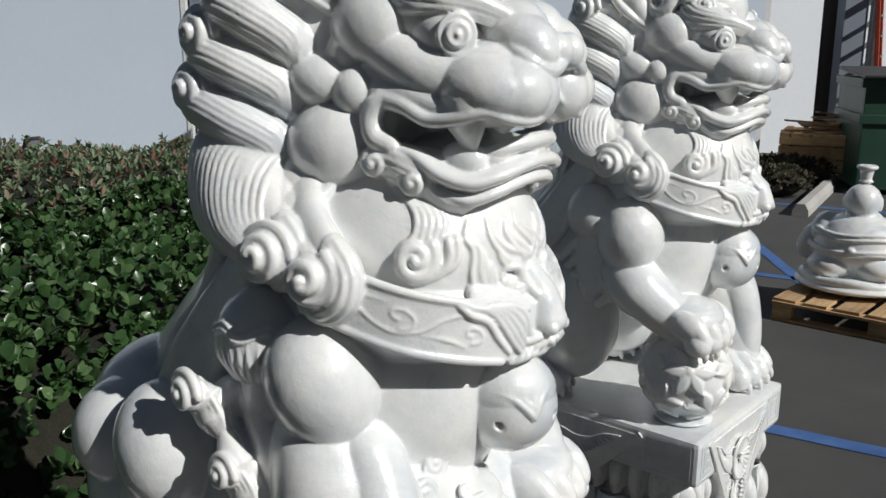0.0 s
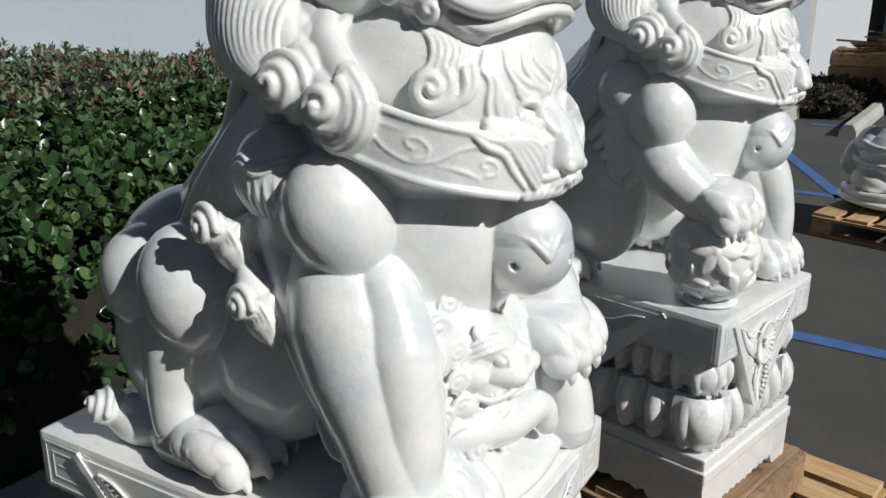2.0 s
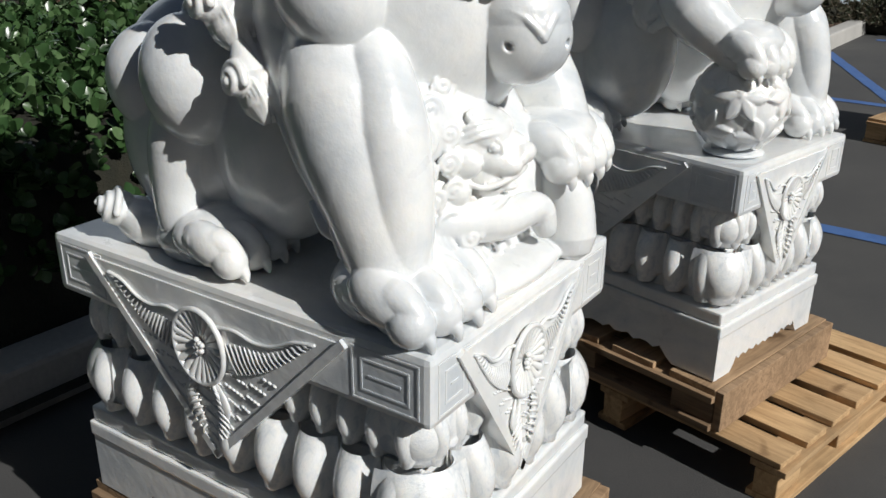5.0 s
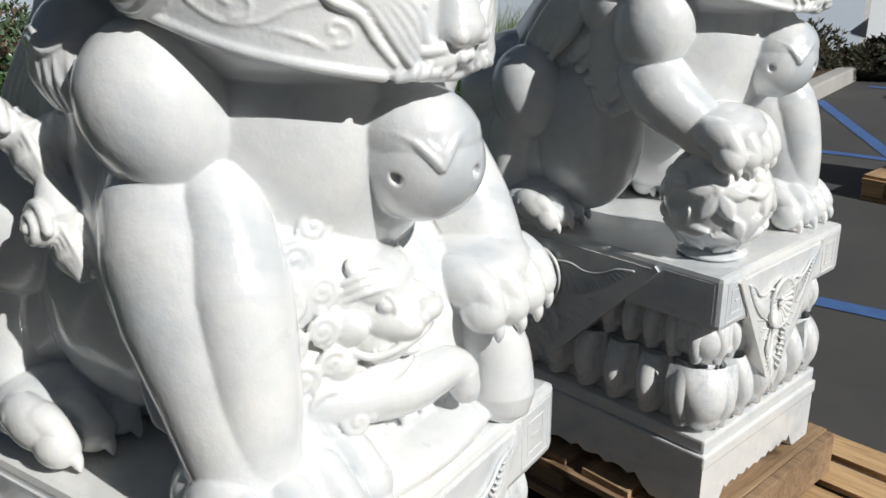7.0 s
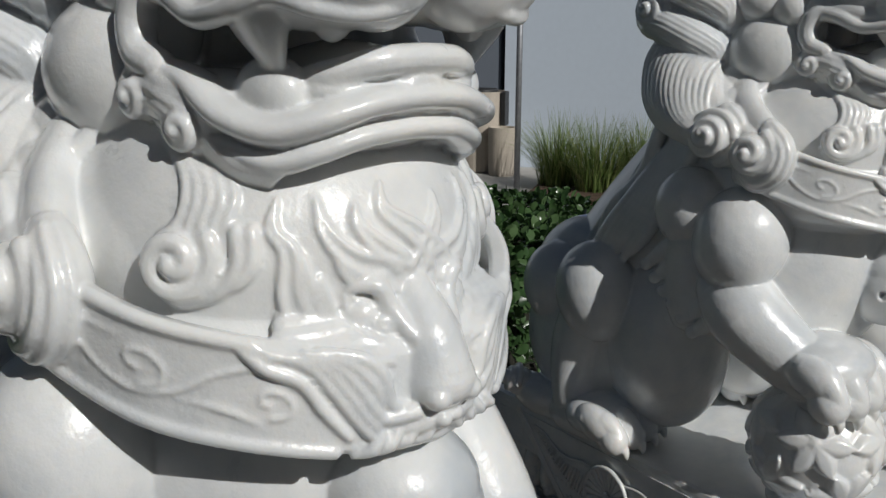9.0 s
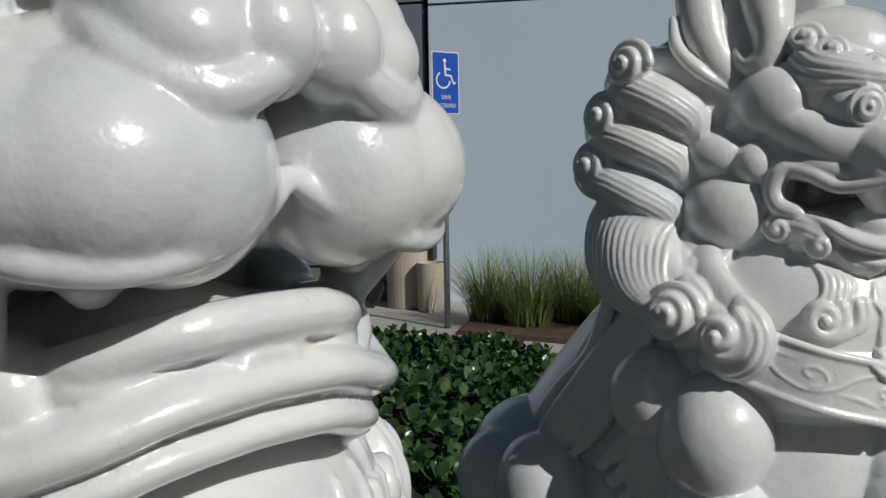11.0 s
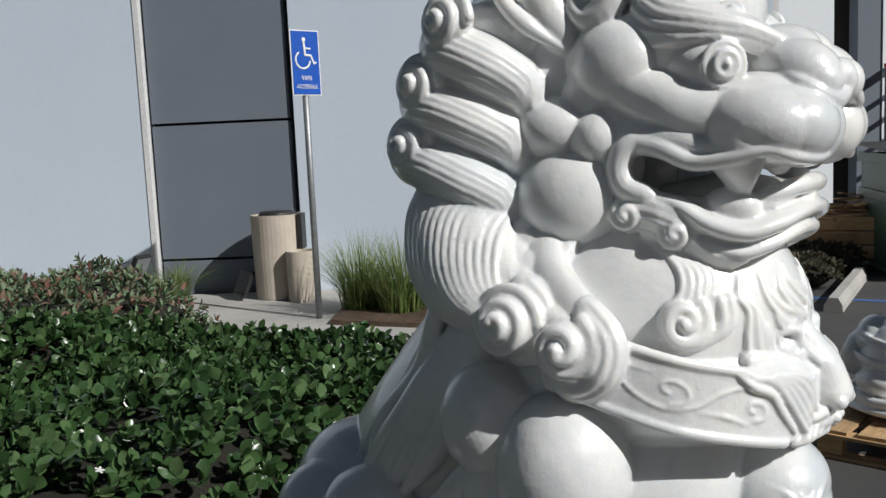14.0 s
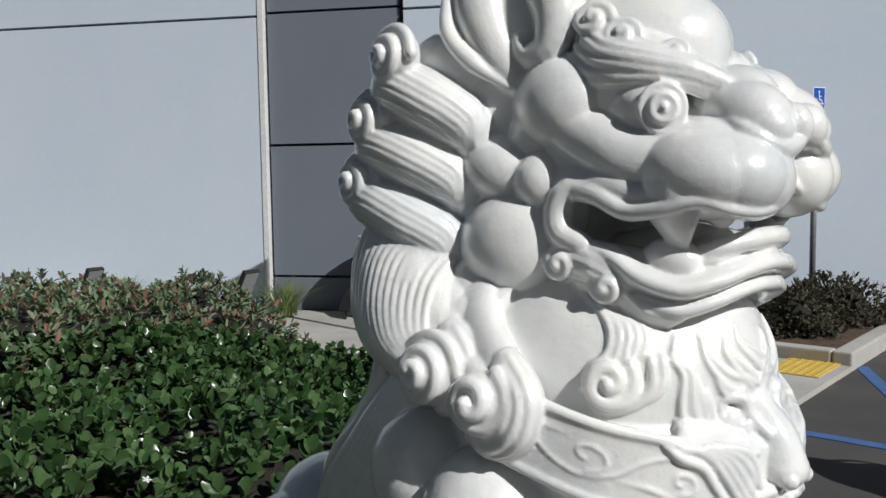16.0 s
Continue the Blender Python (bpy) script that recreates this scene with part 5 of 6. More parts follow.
def pedestal(m, PW):
    ped = empty("pedestal", m)
    box("slab", (-PL / 2, -PW / 2, -0.112), (PL / 2, PW / 2, -0.002), MARBLE, 0.011, ped)
    sides = ((0, PL, PW / 2), (90, PW, PL / 2), (180, PL, PW / 2), (270, PW, PL / 2))
    core = bmesh.new()
    for z0, z1, inset in ((-0.222, -0.112, 0.056), (-0.370, -0.222, 0.050)):
        add_box(core, (-PL / 2 + inset, -PW / 2 + inset, z0), (PL / 2 - inset, PW / 2 - inset, z1), 0.004)
    part("core", core, MARBLE, ped)
    for row, (z, h, out, bulge, pitch) in enumerate(((-0.113, 0.104, -0.052, 0.058, 0.058), (-0.216, 0.146, -0.050, 0.082, 0.088))):
        for a, length, half in sides:
            n = max(4, round(length / pitch))
            for i in range(n):
                x = (i + 0.5) / n * (length - 0.07) - (length - 0.07) / 2
                o = bpy.data.objects.new("petal", PETAL_MESH)
                scene.collection.objects.link(o)
                o.parent = ped
                o.matrix_basis = pose(0, 0, 0, 0, 0, a) @ pose(x, -half - out, z) @ Matrix.Diagonal(((length - 0.07) / n * 1.02, bulge, h, 1))
        for sx in (-1, 1):
            for sy in (-1, 1):
                o = bpy.data.objects.new("petal", PETAL_MESH)
                scene.collection.objects.link(o)
                o.parent = ped
                ang = math.degrees(math.atan2(sy, sx)) + 90
                o.matrix_basis = pose(sx * (PL / 2 + out - 0.014), sy * (PW / 2 + out - 0.014), z, 0, 0, ang) @ Matrix.Diagonal((0.120 + 0.03 * row, bulge + 0.012, h, 1))
    box("plate", (-PL / 2 + 0.012, -PW / 2 + 0.012, -0.392), (PL / 2 - 0.012, PW / 2 - 0.012, -0.360), MARBLE, 0.006, ped)
    box("plate", (-PL / 2 + 0.006, -PW / 2 + 0.006, -0.424), (PL / 2 - 0.006, PW / 2 - 0.006, -0.3925), MARBLE, 0.005, ped)
    scalloped_base(ped, -0.4245, -PED_H, PL - 0.020, PW - 0.020)
    for a, length, half, wd in ((0, PL, PW / 2, 0.575), (90, PW, PL / 2, PW * 0.70), (180, PL, PW / 2, 0.575), (270, PW, PL / 2, PW * 0.70)):
        c = cloth_panel(wd, 0.296, a < 100)
        o = link("cloth_panel", c.v, c.f, MARBLE, True, ped)
        o.matrix_basis = pose(0, 0, 0, 0, 0, a) @ pose(-0.02, -half - 0.001, -0.022)
        for s in (-1, 1):
            bm = bmesh.new()
            x0 = length / 2 - 0.018
            x1 = x0 - (length - wd) / 2 + 0.004
            for t in (0.0, 0.016):
                add_box(bm, (x1 + t, -half - 0.0010, -0.020 - t), (x0 - t, -half + 0.001, -0.0165 - t))
                add_box(bm, (x1 + t, -half - 0.0010, -0.100 + t), (x0 - t, -half + 0.001, -0.0965 + t))
                add_box(bm, (x0 - t - 0.0035, -half - 0.0010, -0.0965 + t), (x0 - t, -half + 0.001, -0.020 - t))
                add_box(bm, (x1 + t, -half - 0.0010, -0.0965 + t), (x1 + t + 0.0035, -half + 0.001, -0.020 - t))
            add_box(bm, (x1 + 0.030, -half - 0.0010, -0.060), (x0 - 0.030, -half + 0.001, -0.0565))
            if s < 0:
                bmesh.ops.scale(bm, vec=(-1, 1, 1), verts=bm.verts)
            o = part("fret_border", bm, MARBLE, ped)
            o.matrix_basis = pose(0, 0, 0, 0, 0, a)
    return ped


for block, width in ((BLOCK_A, 0.552), (BLOCK_B, 0.505)):
    tagged(pedestal(block, width), "white marble pedestal carved with lotus petals and flowers", "pedestal", group="pair of pedestals")


# ---------------------------------------------------------------- pallets
def pallet(name, m, L, W, H, boards, mats, board_mat, label, closed_side=False):
    """Top boards run along y over three stringers along x, with bottom boards."""
    p = empty(name, m)
    tagged(p, label, "pallet")
    t = 0.018
    bw = L / boards * 0.78
    for i in range(boards):
        x = -L / 2 + bw / 2 + i * (L - bw) / (boards - 1)
        box("top_board", (x - bw / 2, -W / 2, H - t), (x + bw / 2, W / 2, H), board_mat, 0.002, p, jitter=0.002)
    for k in (-1, 0, 1):
        y = k * (W / 2 - 0.03)
        for x in (-L / 2 + 0.06, 0, L / 2 - 0.06):
            box("block", (x - 0.06, y - 0.03, t + 0.001), (x + 0.06, y + 0.03, H - 2 * t - 0.001), mats, 0.003, p, jitter=0.002)
        box("runner", (-L / 2, y - 0.045, H - 2 * t), (L / 2, y + 0.045, H - t - 0.0005), mats, 0.002, p)
        box("bottom_board", (-L / 2, y - 0.045, 0.0), (L / 2, y + 0.045, t), mats, 0.002, p)
    if closed_side:
        box("side_board", (L / 2 + 0.001, -W / 2, 0.004), (L / 2 + 0.022, W / 2, H - 0.004), WOOD_OLD, 0.002, p)
    return p


def on_ground(m, dx, dy, z):
    return Matrix.Translation(Vector((0, 0, z - m.translation.z))) @ m @ Matrix.Translation((dx, dy, 0))


for block, dx, dy in ((BLOCK_B, 0.130, 0.115), (BLOCK_A, 0.03, 0.03)):
    pallet("pallet", on_ground(block, dx, dy, 0.0) @ pose(0, 0, 0, 0, 0, 90), 0.76, 0.95, 0.122, 6, WOOD, WOOD_Y, "pale pine pallet on the asphalt under another pallet")
    pallet("pallet", on_ground(block, 0.0, 0.02, 0.123), 0.84, 0.57, 0.115, 5, WOOD_OLD, WOOD_OLD_Y, "small weathered wooden pallet under a marble pedestal", True)


# ---------------------------------------------------------------- plants
rng = np.random.default_rng(5)


def rot_from(normals, spin):
    """Rotation matrices whose third column is the normal."""
    z = normals / np.linalg.norm(normals, axis=1, keepdims=True)
    ref = np.where(np.abs(z[:, 2:3]) < 0.95, np.array([[0, 0, 1.0]]), np.array([[1.0, 0, 0]]))
    x = np.cross(ref, z)
    x /= np.linalg.norm(x, axis=1, keepdims=True)
    y = np.cross(z, x)
    c, s = np.cos(spin)[:, None], np.sin(spin)[:, None]
    return np.stack([x * c + y * s, y * c - x * s, z], axis=2)


def scatter(name, template, tfaces, places, rots, sizes, material, smooth=True):
    """One mesh of many small copies of a template."""
    t = np.array(template, float)
    n, k = len(places), len(t)
    v = np.einsum("nij,kj->nki", rots, t) * sizes[:, None, None] + places[:, None, :]
    f = (np.array(tfaces)[None] + (np.arange(n) * k)[:, None, None]).reshape(-1, len(tfaces[0]))
    me = bpy.data.meshes.new(name)
    w = f.shape[1]
    me.vertices.add(n * k)
    me.vertices.foreach_set("co", v.reshape(-1))
    me.loops.add(f.size)
    me.loops.foreach_set("vertex_index", f.reshape(-1).astype(np.int32))
    me.polygons.add(len(f))
    me.polygons.foreach_set("loop_start", np.arange(0, f.size, w, dtype=np.int32))
    me.polygons.foreach_set("use_smooth", [smooth] * len(f))
    me.materials.append(material)
    me.update(calc_edges=True)
    return new(name, me)


# a rounded leaf, folded along its midrib, from its stalk at the origin along +y
LEAF_V = [(0, 0, 0), (-0.28, 0.25, 0.08), (0, 0.3, 0), (0.28, 0.25, 0.08), (-0.36, 0.6, 0.10), (0, 0.65, 0.0), (0.36, 0.6, 0.10), (-0.2, 0.9, 0.03), (0, 1.0, -0.06), (0.2, 0.9, 0.03)]
LEAF_T = [(0, 2, 1), (0, 3, 2), (1, 2, 5), (1, 5, 4), (2, 3, 6), (2, 6, 5), (4, 5, 8), (4, 8, 7), (5, 6, 9), (5, 9, 8)]
LONG_V = [(x * 0.55, y, z) for x, y, z in LEAF_V]


def bumps(x, y, scale, amp, seed):
    out = np.zeros(len(x))
    for k, (sc, am) in enumerate(((scale, amp), (scale * 2.3, amp * 0.55), (scale * 5.1, amp * 0.3))):
        out += am * np.array([noise.noise((a * sc + seed, b * sc, seed * 1.7)) for a, b in zip(x, y)])
    return out


def rosettes(name, P, N, per, size, template, material, tilt=0.9):
    """Sprays of leaves round shoot tips at P that point along N."""
    n = len(P)
    spin = rng.uniform(0, 2 * np.pi, n)
    M = rot_from(N, spin)
    places, rots, sizes = [], [], []
    for k in range(per):
        a = 2 * np.pi * k / per * 1.618 + rng.normal(0, 0.25, n)
        t = tilt * (0.55 + 0.75 * (k / per)) + rng.normal(0, 0.18, n)
        d = np.stack([np.cos(a) * np.sin(t), np.sin(a) * np.sin(t), np.cos(t)], 1)
        u = np.stack([-np.cos(a) * np.cos(t), -np.sin(a) * np.cos(t), np.sin(t)], 1)
        s = np.cross(d, u)
        R = np.stack([s, d, u], axis=2)
        rots.append(M @ R)
        places.append(P - N * (size * 0.5 * k / per)[..., None] if False else P - N * size * 0.6 * k / per)
        sizes.append(size * rng.uniform(0.7, 1.2, n))
    return scatter(name, template, LEAF_T, np.concatenate(places), np.concatenate(rots), np.concatenate(sizes), material)


def mound(name, poly_test, s_rng, d_rng, top, edge, step, material, seed, drop=0.07):
    """A bumpy twig mass, near black for the shade under the leaves, that fills the shrub. Returns the mesh object and a
    height function.
    """
    ns, nd = int((s_rng[1] - s_rng[0]) / step), int((d_rng[1] - d_rng[0]) / step)
    S, D = np.meshgrid(np.linspace(*s_rng, ns), np.linspace(*d_rng, nd), indexing="ij")
    h = poly_test(S.ravel(), D.ravel()) - drop
    W = np.array(KERB_0)[None] + S.ravel()[:, None] * np.array(KERB_U)[None] + D.ravel()[:, None] * np.array(KERB_N)[None]
    W[:, 2] = np.maximum(h, 0.05)
    fs = [(i * nd + j, (i + 1) * nd + j, (i + 1) * nd + j + 1, i * nd + j + 1) for i in range(ns - 1) for j in range(nd - 1)]
    return link(name, W, fs, material, True)


def kerb_world(s, d, z):
    return np.array(KERB_0)[None] + s[:, None] * np.array(KERB_U)[None] + d[:, None] * np.array(KERB_N)[None] + np.stack([0 * z, 0 * z, z], 1)


def hedge_height(s, d):
    """The plum hedge's top over the bed, in kerb coordinates."""
    front = 0.08 + 0.10 * np.sin(s * 2.1) + 0.06 * np.sin(s * 5.3 + 1)
    e = np.clip((d - front) / 0.38, 0, 1)
    r = np.clip((4.35 - 0.25 * d - s) / 0.8, 0, 1)
    l = 1.0
    base = 0.70 + 0.04 * np.sin(s * 1.3) + 0.03 * np.sin(d * 2.7 + s)
    base = base * np.clip((2.75 - d) / 0.5, 0.35, 1)
    return base * np.sqrt(1 - (1 - e) ** 2) * np.sqrt(1 - (1 - r) ** 2) * l + bumps(s, d, 1.7, 0.13, 3.1) * np.minimum(e, r)


def grey_height(s, d):
    e = np.clip((d - 1.95 - 0.2 * np.sin(s * 1.9)) / 0.4, 0, 1)
    b = np.clip((5.3 - 0.25 * s - d) / 0.5, 0, 1)
    r = np.clip((4.2 - s) / 0.6, 0, 1)
    return (0.86 + 0.05 * np.sin(s * 1.1)) * np.sqrt(1 - (1 - e) ** 2) * np.sqrt(1 - (1 - b) ** 2) * np.sqrt(1 - (1 - r) ** 2) + bumps(s, d, 1.5, 0.15, 8.4) * np.minimum(e, b)


# near-black colour stands for the shade among the inner twigs
TWIG_SHADE = simple("shaded_shrub_twigs", (0.012, 0.014, 0.008), (0.03, 0.027, 0.016), 12, 0.9, 0.8, 0.03)


def shoots(height, s_rng, d_rng, n, tilt):
    s, d = rng.uniform(*s_rng, n), rng.uniform(*d_rng, n)
    z = height(s, d)
    q = 0.04
    gs, gd = (height(s + q, d) - z) / q, (height(s, d + q) - z) / q
    ok = (z > 0.16) & (np.abs(gs) < 9) & (np.abs(gd) < 9)
    N = np.array([0, 0, 1.0])[None] - gs[:, None] * np.array(KERB_U)[None] - gd[:, None] * np.array(KERB_N)[None]
    # steep flanks get as many shoots as their real area asks for
    area = np.linalg.norm(N, axis=1)
    N /= area[:, None]
    ok &= rng.uniform(0, 3.0, n) < np.clip(area, 1.0, 3.0)
    # fewer shoots low on the flanks, so the shade-coloured core shows there
    ok &= rng.uniform(0, 1, n) < np.clip((z - 0.18) / 0.28, 0.12, 1.0)
    P = kerb_world(s, d, z) + N * rng.normal(0, 0.022, n)[:, None]
    N = N + np.array([0, 0, 0.35])[None] + rng.normal(0, tilt, (n, 3))
    N /= np.linalg.norm(N, axis=1, keepdims=True)
    return P[ok], N[ok]


core = mound("shaded_twig_mass", hedge_height, (-4.2, 5.4), (-0.05, 3.0), 0, 0, 0.07, TWIG_SHADE, 1, 0.11)
tagged(core, "twiggy inside of the plum hedge, coloured near black for shade", "hedge", kind="stuff")
P, N = shoots(hedge_height, (-1.6, 5.3), (-0.1, 2.75), 21000, 0.45)
near_hedge = rosettes("plum_hedge", P, N, 5, 0.054, LEAF_V, LEAF, 0.95)
tagged(near_hedge, "dense low hedge of glossy dark green rounded leaves", "hedge", kind="stuff")
P, N = shoots(hedge_height, (-4.2, -1.6), (-0.1, 2.75), 5200, 0.42)
far_part = rosettes("plum_hedge", P, N, 5, 0.05, LEAF_V, LEAF, 0.95)
tagged(far_part, "dense low hedge of glossy dark green rounded leaves", "hedge", kind="stuff")

core = mound("shaded_twig_mass", grey_height, (-5.0, 4.5), (2.2, 6.6), 0, 0, 0.09, TWIG_SHADE, 2, 0.09)
tagged(core, "twiggy inside of the grey-green shrubs, coloured near black for shade", "shrub", kind="stuff")
P, N = shoots(grey_height, (-5.0, 4.3), (1.9, 6.5), 24000, 0.4)
grey = rosettes("grey_green_shrubs", P, N, 6, 0.055, LONG_V, LEAF_GREY, 0.9)
tagged(grey, "low grey-green shrubs with some reddish leaves", "shrub", kind="stuff")


def flower_mesh():
    vs, fs = [(0, 0, 0.05)], []
    for k in range(5):
        a = 2 * math.pi * k / 5
        o = len(vs)
        for r, w in ((0.25, 0.18), (0.7, 0.3), (1.0, 0.06)):
            for s in (-1, 1):
                vs.append((r * math.cos(a) - s * w * math.sin(a), r * math.sin(a) + s * w * math.cos(a), 0.12 * r))
        fs += [(0, o, o + 1), (o, o + 2, o + 3), (o, o + 3, o + 1), (o + 2, o + 4, o + 5), (o + 2, o + 5, o + 3)]
    return vs, fs


FV, FF = flower_mesh()
P, N = shoots(hedge_height, (-2.0, 5.0), (0.0, 2.6), 170, 0.3)
fl = scatter("white_blossoms", FV, FF, P + N * 0.03, rot_from(N, rng.uniform(0, 6, len(P))), rng.uniform(0.014, 0.021, len(P)), PETAL, False)
tagged(fl, "small white star-shaped blossoms on the hedge", "flower", kind="stuff")


def grass_clump(x, y, r, h, n, z=0.07):
    vs, fs = [], []
    for _ in range(n):
        a = rng.uniform(0, 2 * np.pi)
        q = r * 0.45 * math.sqrt(rng.uniform())
        b = Vector((q * math.cos(a), q * math.sin(a), 0))
        lean = rng.uniform(0.15, 1.0) * r * 1.6
        a2 = a + rng.normal(0, 0.5)
        d = Vector((math.cos(a2), math.sin(a2), 0))
        hh = h * rng.uniform(0.6, 1.08)
        w = rng.uniform(0.0035, 0.006)
        sd = Vector((-d.y, d.x, 0)) * w
        o = len(vs)
        for k in range(5):
            u = k / 4
            p = b + d * lean * u ** 1.8 + Vector((0, 0, hh * (u - 0.22 * u ** 3 * (lean / r))))
            ww = 1 - 0.9 * u ** 1.5
            vs += [p - sd * ww, p + sd * ww]
        fs += [(o + 2 * k, o + 2 * k + 1, o + 2 * k + 3, o + 2 * k + 2) for k in range(4)]
    ob = link("grass_clump", vs, fs, GRASS, True)
    ob.location = (x, y, z)
    return tagged(ob, "clump of long arching yellow-green ornamental grass", "grass", "grasses by the wall")


for x, y, r, h in ((-0.62, 9.35, 0.45, 0.84), (-0.22, 9.1, 0.44, 0.84), (0.2, 9.35, 0.42, 0.8), (0.55, 9.05, 0.42, 0.76), (0.95, 9.2, 0.4, 0.66), (1.3, 8.95, 0.38, 0.6)):
    grass_clump(x, y, r, h, 420)
for x, y, r, h in ((-2.75, 10.35, 0.34, 0.5), (-3.75, 10.1, 0.32, 0.52), (-4.6, 10.2, 0.3, 0.5), (-6.3, 10.1, 0.3, 0.55)):
    grass_clump(x, y, r, h, 300)


def island_shrub(x, y, rx, ry, h, n):
    sh = empty("island_shrub", pose(x, y, 0.12))
    u = rng.uniform(0, 2 * np.pi, n)
    v = rng.uniform(0.0, 1.0, n)
    N = np.stack([np.cos(u) * np.sqrt(1 - v * v), np.sin(u) * np.sqrt(1 - v * v), v], 1)
    k = 1 + 0.16 * np.sin(u * 5 + v * 4) + rng.normal(0, 0.06, n)
    P = N * np.array([rx, ry, h])[None] * k[:, None]
    o = rosettes("leaves", P, N, 5, 0.05, LONG_V, LEAF_DRY, 0.8)
    o.parent = sh
    c = Clay()
    c.ball((0, 0, 0), (rx * 0.86, ry * 0.86, h * 0.84))
    o = link("shaded_twig_core", c.v, c.f, TWIG_SHADE, True, sh)
    return tagged(sh, "low rounded brownish green shrub on the island", "shrub", "island shrubs")


island_shrub(2.45, 9.5, 0.42, 0.42, 0.40, 700)
island_shrub(2.95, 10.05, 0.45, 0.4, 0.40, 700)
island_shrub(3.75, 10.0, 0.42, 0.38, 0.19, 600)
island_shrub(4.25, 10.75, 0.5, 0.4, 0.20, 600)


def far_tree(x, y, h, r, seed):
    t = empty("tree", pose(x, y, 0))
    c = Clay()
    c.tube([(0, 0, -0.1), (0.1, 0, h * 0.3), (0.0, 0.1, h * 0.6)], [h * 0.03, h * 0.022, h * 0.012], 10, 4)
    for k in range(5):
        a = k * 1.3
        c.tube([(0.05, 0, h * (0.3 + 0.05 * k)), (r * 0.5 * math.cos(a), r * 0.5 * math.sin(a), h * (0.5 + 0.06 * k))], [h * 0.012, h * 0.005], 8, 3)
    link("trunk", c.v, c.f, WOOD_OLD, True, t)
    n = 2600
    cl = rng.integers(0, 16, n)
    cen = np.stack([rng.normal(0, r * 0.45, 16), rng.normal(0, r * 0.45, 16), rng.uniform(h * 0.4, h * 0.92, 16)], 1)
    P = cen[cl] + rng.normal(0, r * 0.2, (n, 3))
    N = rng.normal(0, 1, (n, 3)) + np.array([0, 0, 0.6])
    o = scatter("crown", LEAF_V, LEAF_T, P, rot_from(N, rng.uniform(0, 6, n)), rng.uniform(0.25, 0.5, n) * r * 0.35, TREE)
    o.parent = t
    return tagged(t, "distant dark green tree beyond the building", "tree", "far trees")


for x, y, h, r in ((21.5, 42.0, 7.0, 2.6), (25.0, 44.0, 6.2, 2.8), (29.0, 41.0, 7.4, 3.0), (33.5, 43.0, 6.6, 3.0)):
    far_tree(x, y, h, r, 0)


# ---------------------------------------------------------------- signs
def wheelchair_sign(x, y, facing, with_words, k=1.0):
    """A blue plate on a round steel post."""
    s = empty("parking_sign", pose(x, y, 0.0, 0, 0, facing))
    tagged(s, "blue accessible parking sign on a grey steel post", "sign", "parking signs")
    bm = bmesh.new()
    add_cyl(bm, (0, 0.02, 0.0), (0, 0.02, 2.62 if with_words else 2.34), 0.03, 0.03, 14)
    part("post", bm, STEEL, s, smooth=True)
    H0, H1, w = (2.10, 2.68, 0.1525) if with_words else (2.15, 2.40, 0.090)
    pl = box("plate", (-w, -0.014, H0), (w, -0.011, H1), SIGN_WHITE, 0.0, s)
    face = box("panel", (-w + 0.01, -0.0175, H0 + 0.01), (w - 0.01, -0.0145, H1 - 0.01), SIGN_BLUE, 0.0, pl)
    c = Clay()
    zc = H1 - 0.22 * k
    f = -0.0195
    c.ball((-0.012 * k, f, zc + 0.135 * k), (0.02 * k, 0.003, 0.02 * k))
    def bar(pts, r):
        c.tube([(px * k, f, zc + pz * k) for px, pz in pts], r * k, 8, 4, 0.3, (0, 1, 0))
    bar([(-0.012, 0.105), (-0.008, 0.05), (-0.004, 0.0)], 0.011)
    bar([(-0.01, 0.06), (0.05, 0.055)], 0.008)
    bar([(-0.004, 0.0), (0.055, -0.004)], 0.010)
    bar([(0.055, -0.004), (0.085, -0.075)], 0.010)
    bar([(0.085, -0.075), (0.108, -0.065)], 0.008)
    bar([(-0.03 + 0.075 * math.cos(a), -0.045 + 0.075 * math.sin(a)) for a in [radians(125 + 25 * i) for i in range(10)]], 0.009)
    link("wheelchair_symbol", c.v, c.f, SIGN_WHITE, True, pl)
    if with_words:
        for word, z, size in (("VAN", H0 + 0.135, 0.062), ("ACCESSIBLE", H0 + 0.062, 0.052)):
            cu = bpy.data.curves.new("words", "FONT")
            cu.body, cu.size, cu.extrude, cu.align_x = word, size, 0.0012, "CENTER"
            cu.materials.append(SIGN_WHITE)
            o = new("words", cu)
            o.parent = pl
            o.matrix_basis = pose(0, -0.0195, z, 90, 0, 0) @ Matrix.Diagonal((0.8 if len(word) > 4 else 0.85, 1, 1, 1))
            tagged(o, "white sign lettering")
    return s


wheelchair_sign(-0.99, 9.08, 42, True)
wheelchair_sign(2.80, 10.2, 40, False, 0.56)


# ---------------------------------------------------------------- litter bins and small lights by the wall
def bin_body(name, x, y, r, h, label):
    b = empty(name, pose(x, y, 0.045))
    prof = [(r * 0.93, 0.0), (r * 0.95, 0.02), (r * 1.0, h * 0.97), (r * 1.0, h), (r * 0.9, h), (r * 0.88, h * 0.9), (0.001, h * 0.88)]
    seg = 36
    vs = [(p * math.cos(2 * math.pi * j / seg), p * math.sin(2 * math.pi * j / seg), z) for p, z in prof for j in range(seg)]
    fs = [(i * seg + j, i * seg + (j + 1) % seg, (i + 1) * seg + (j + 1) % seg, (i + 1) * seg + j) for i in range(len(prof) - 1) for j in range(seg)]
    link("shell", vs, fs, BIN, False, b)
    return tagged(b, label, "litter bin", "litter bins")


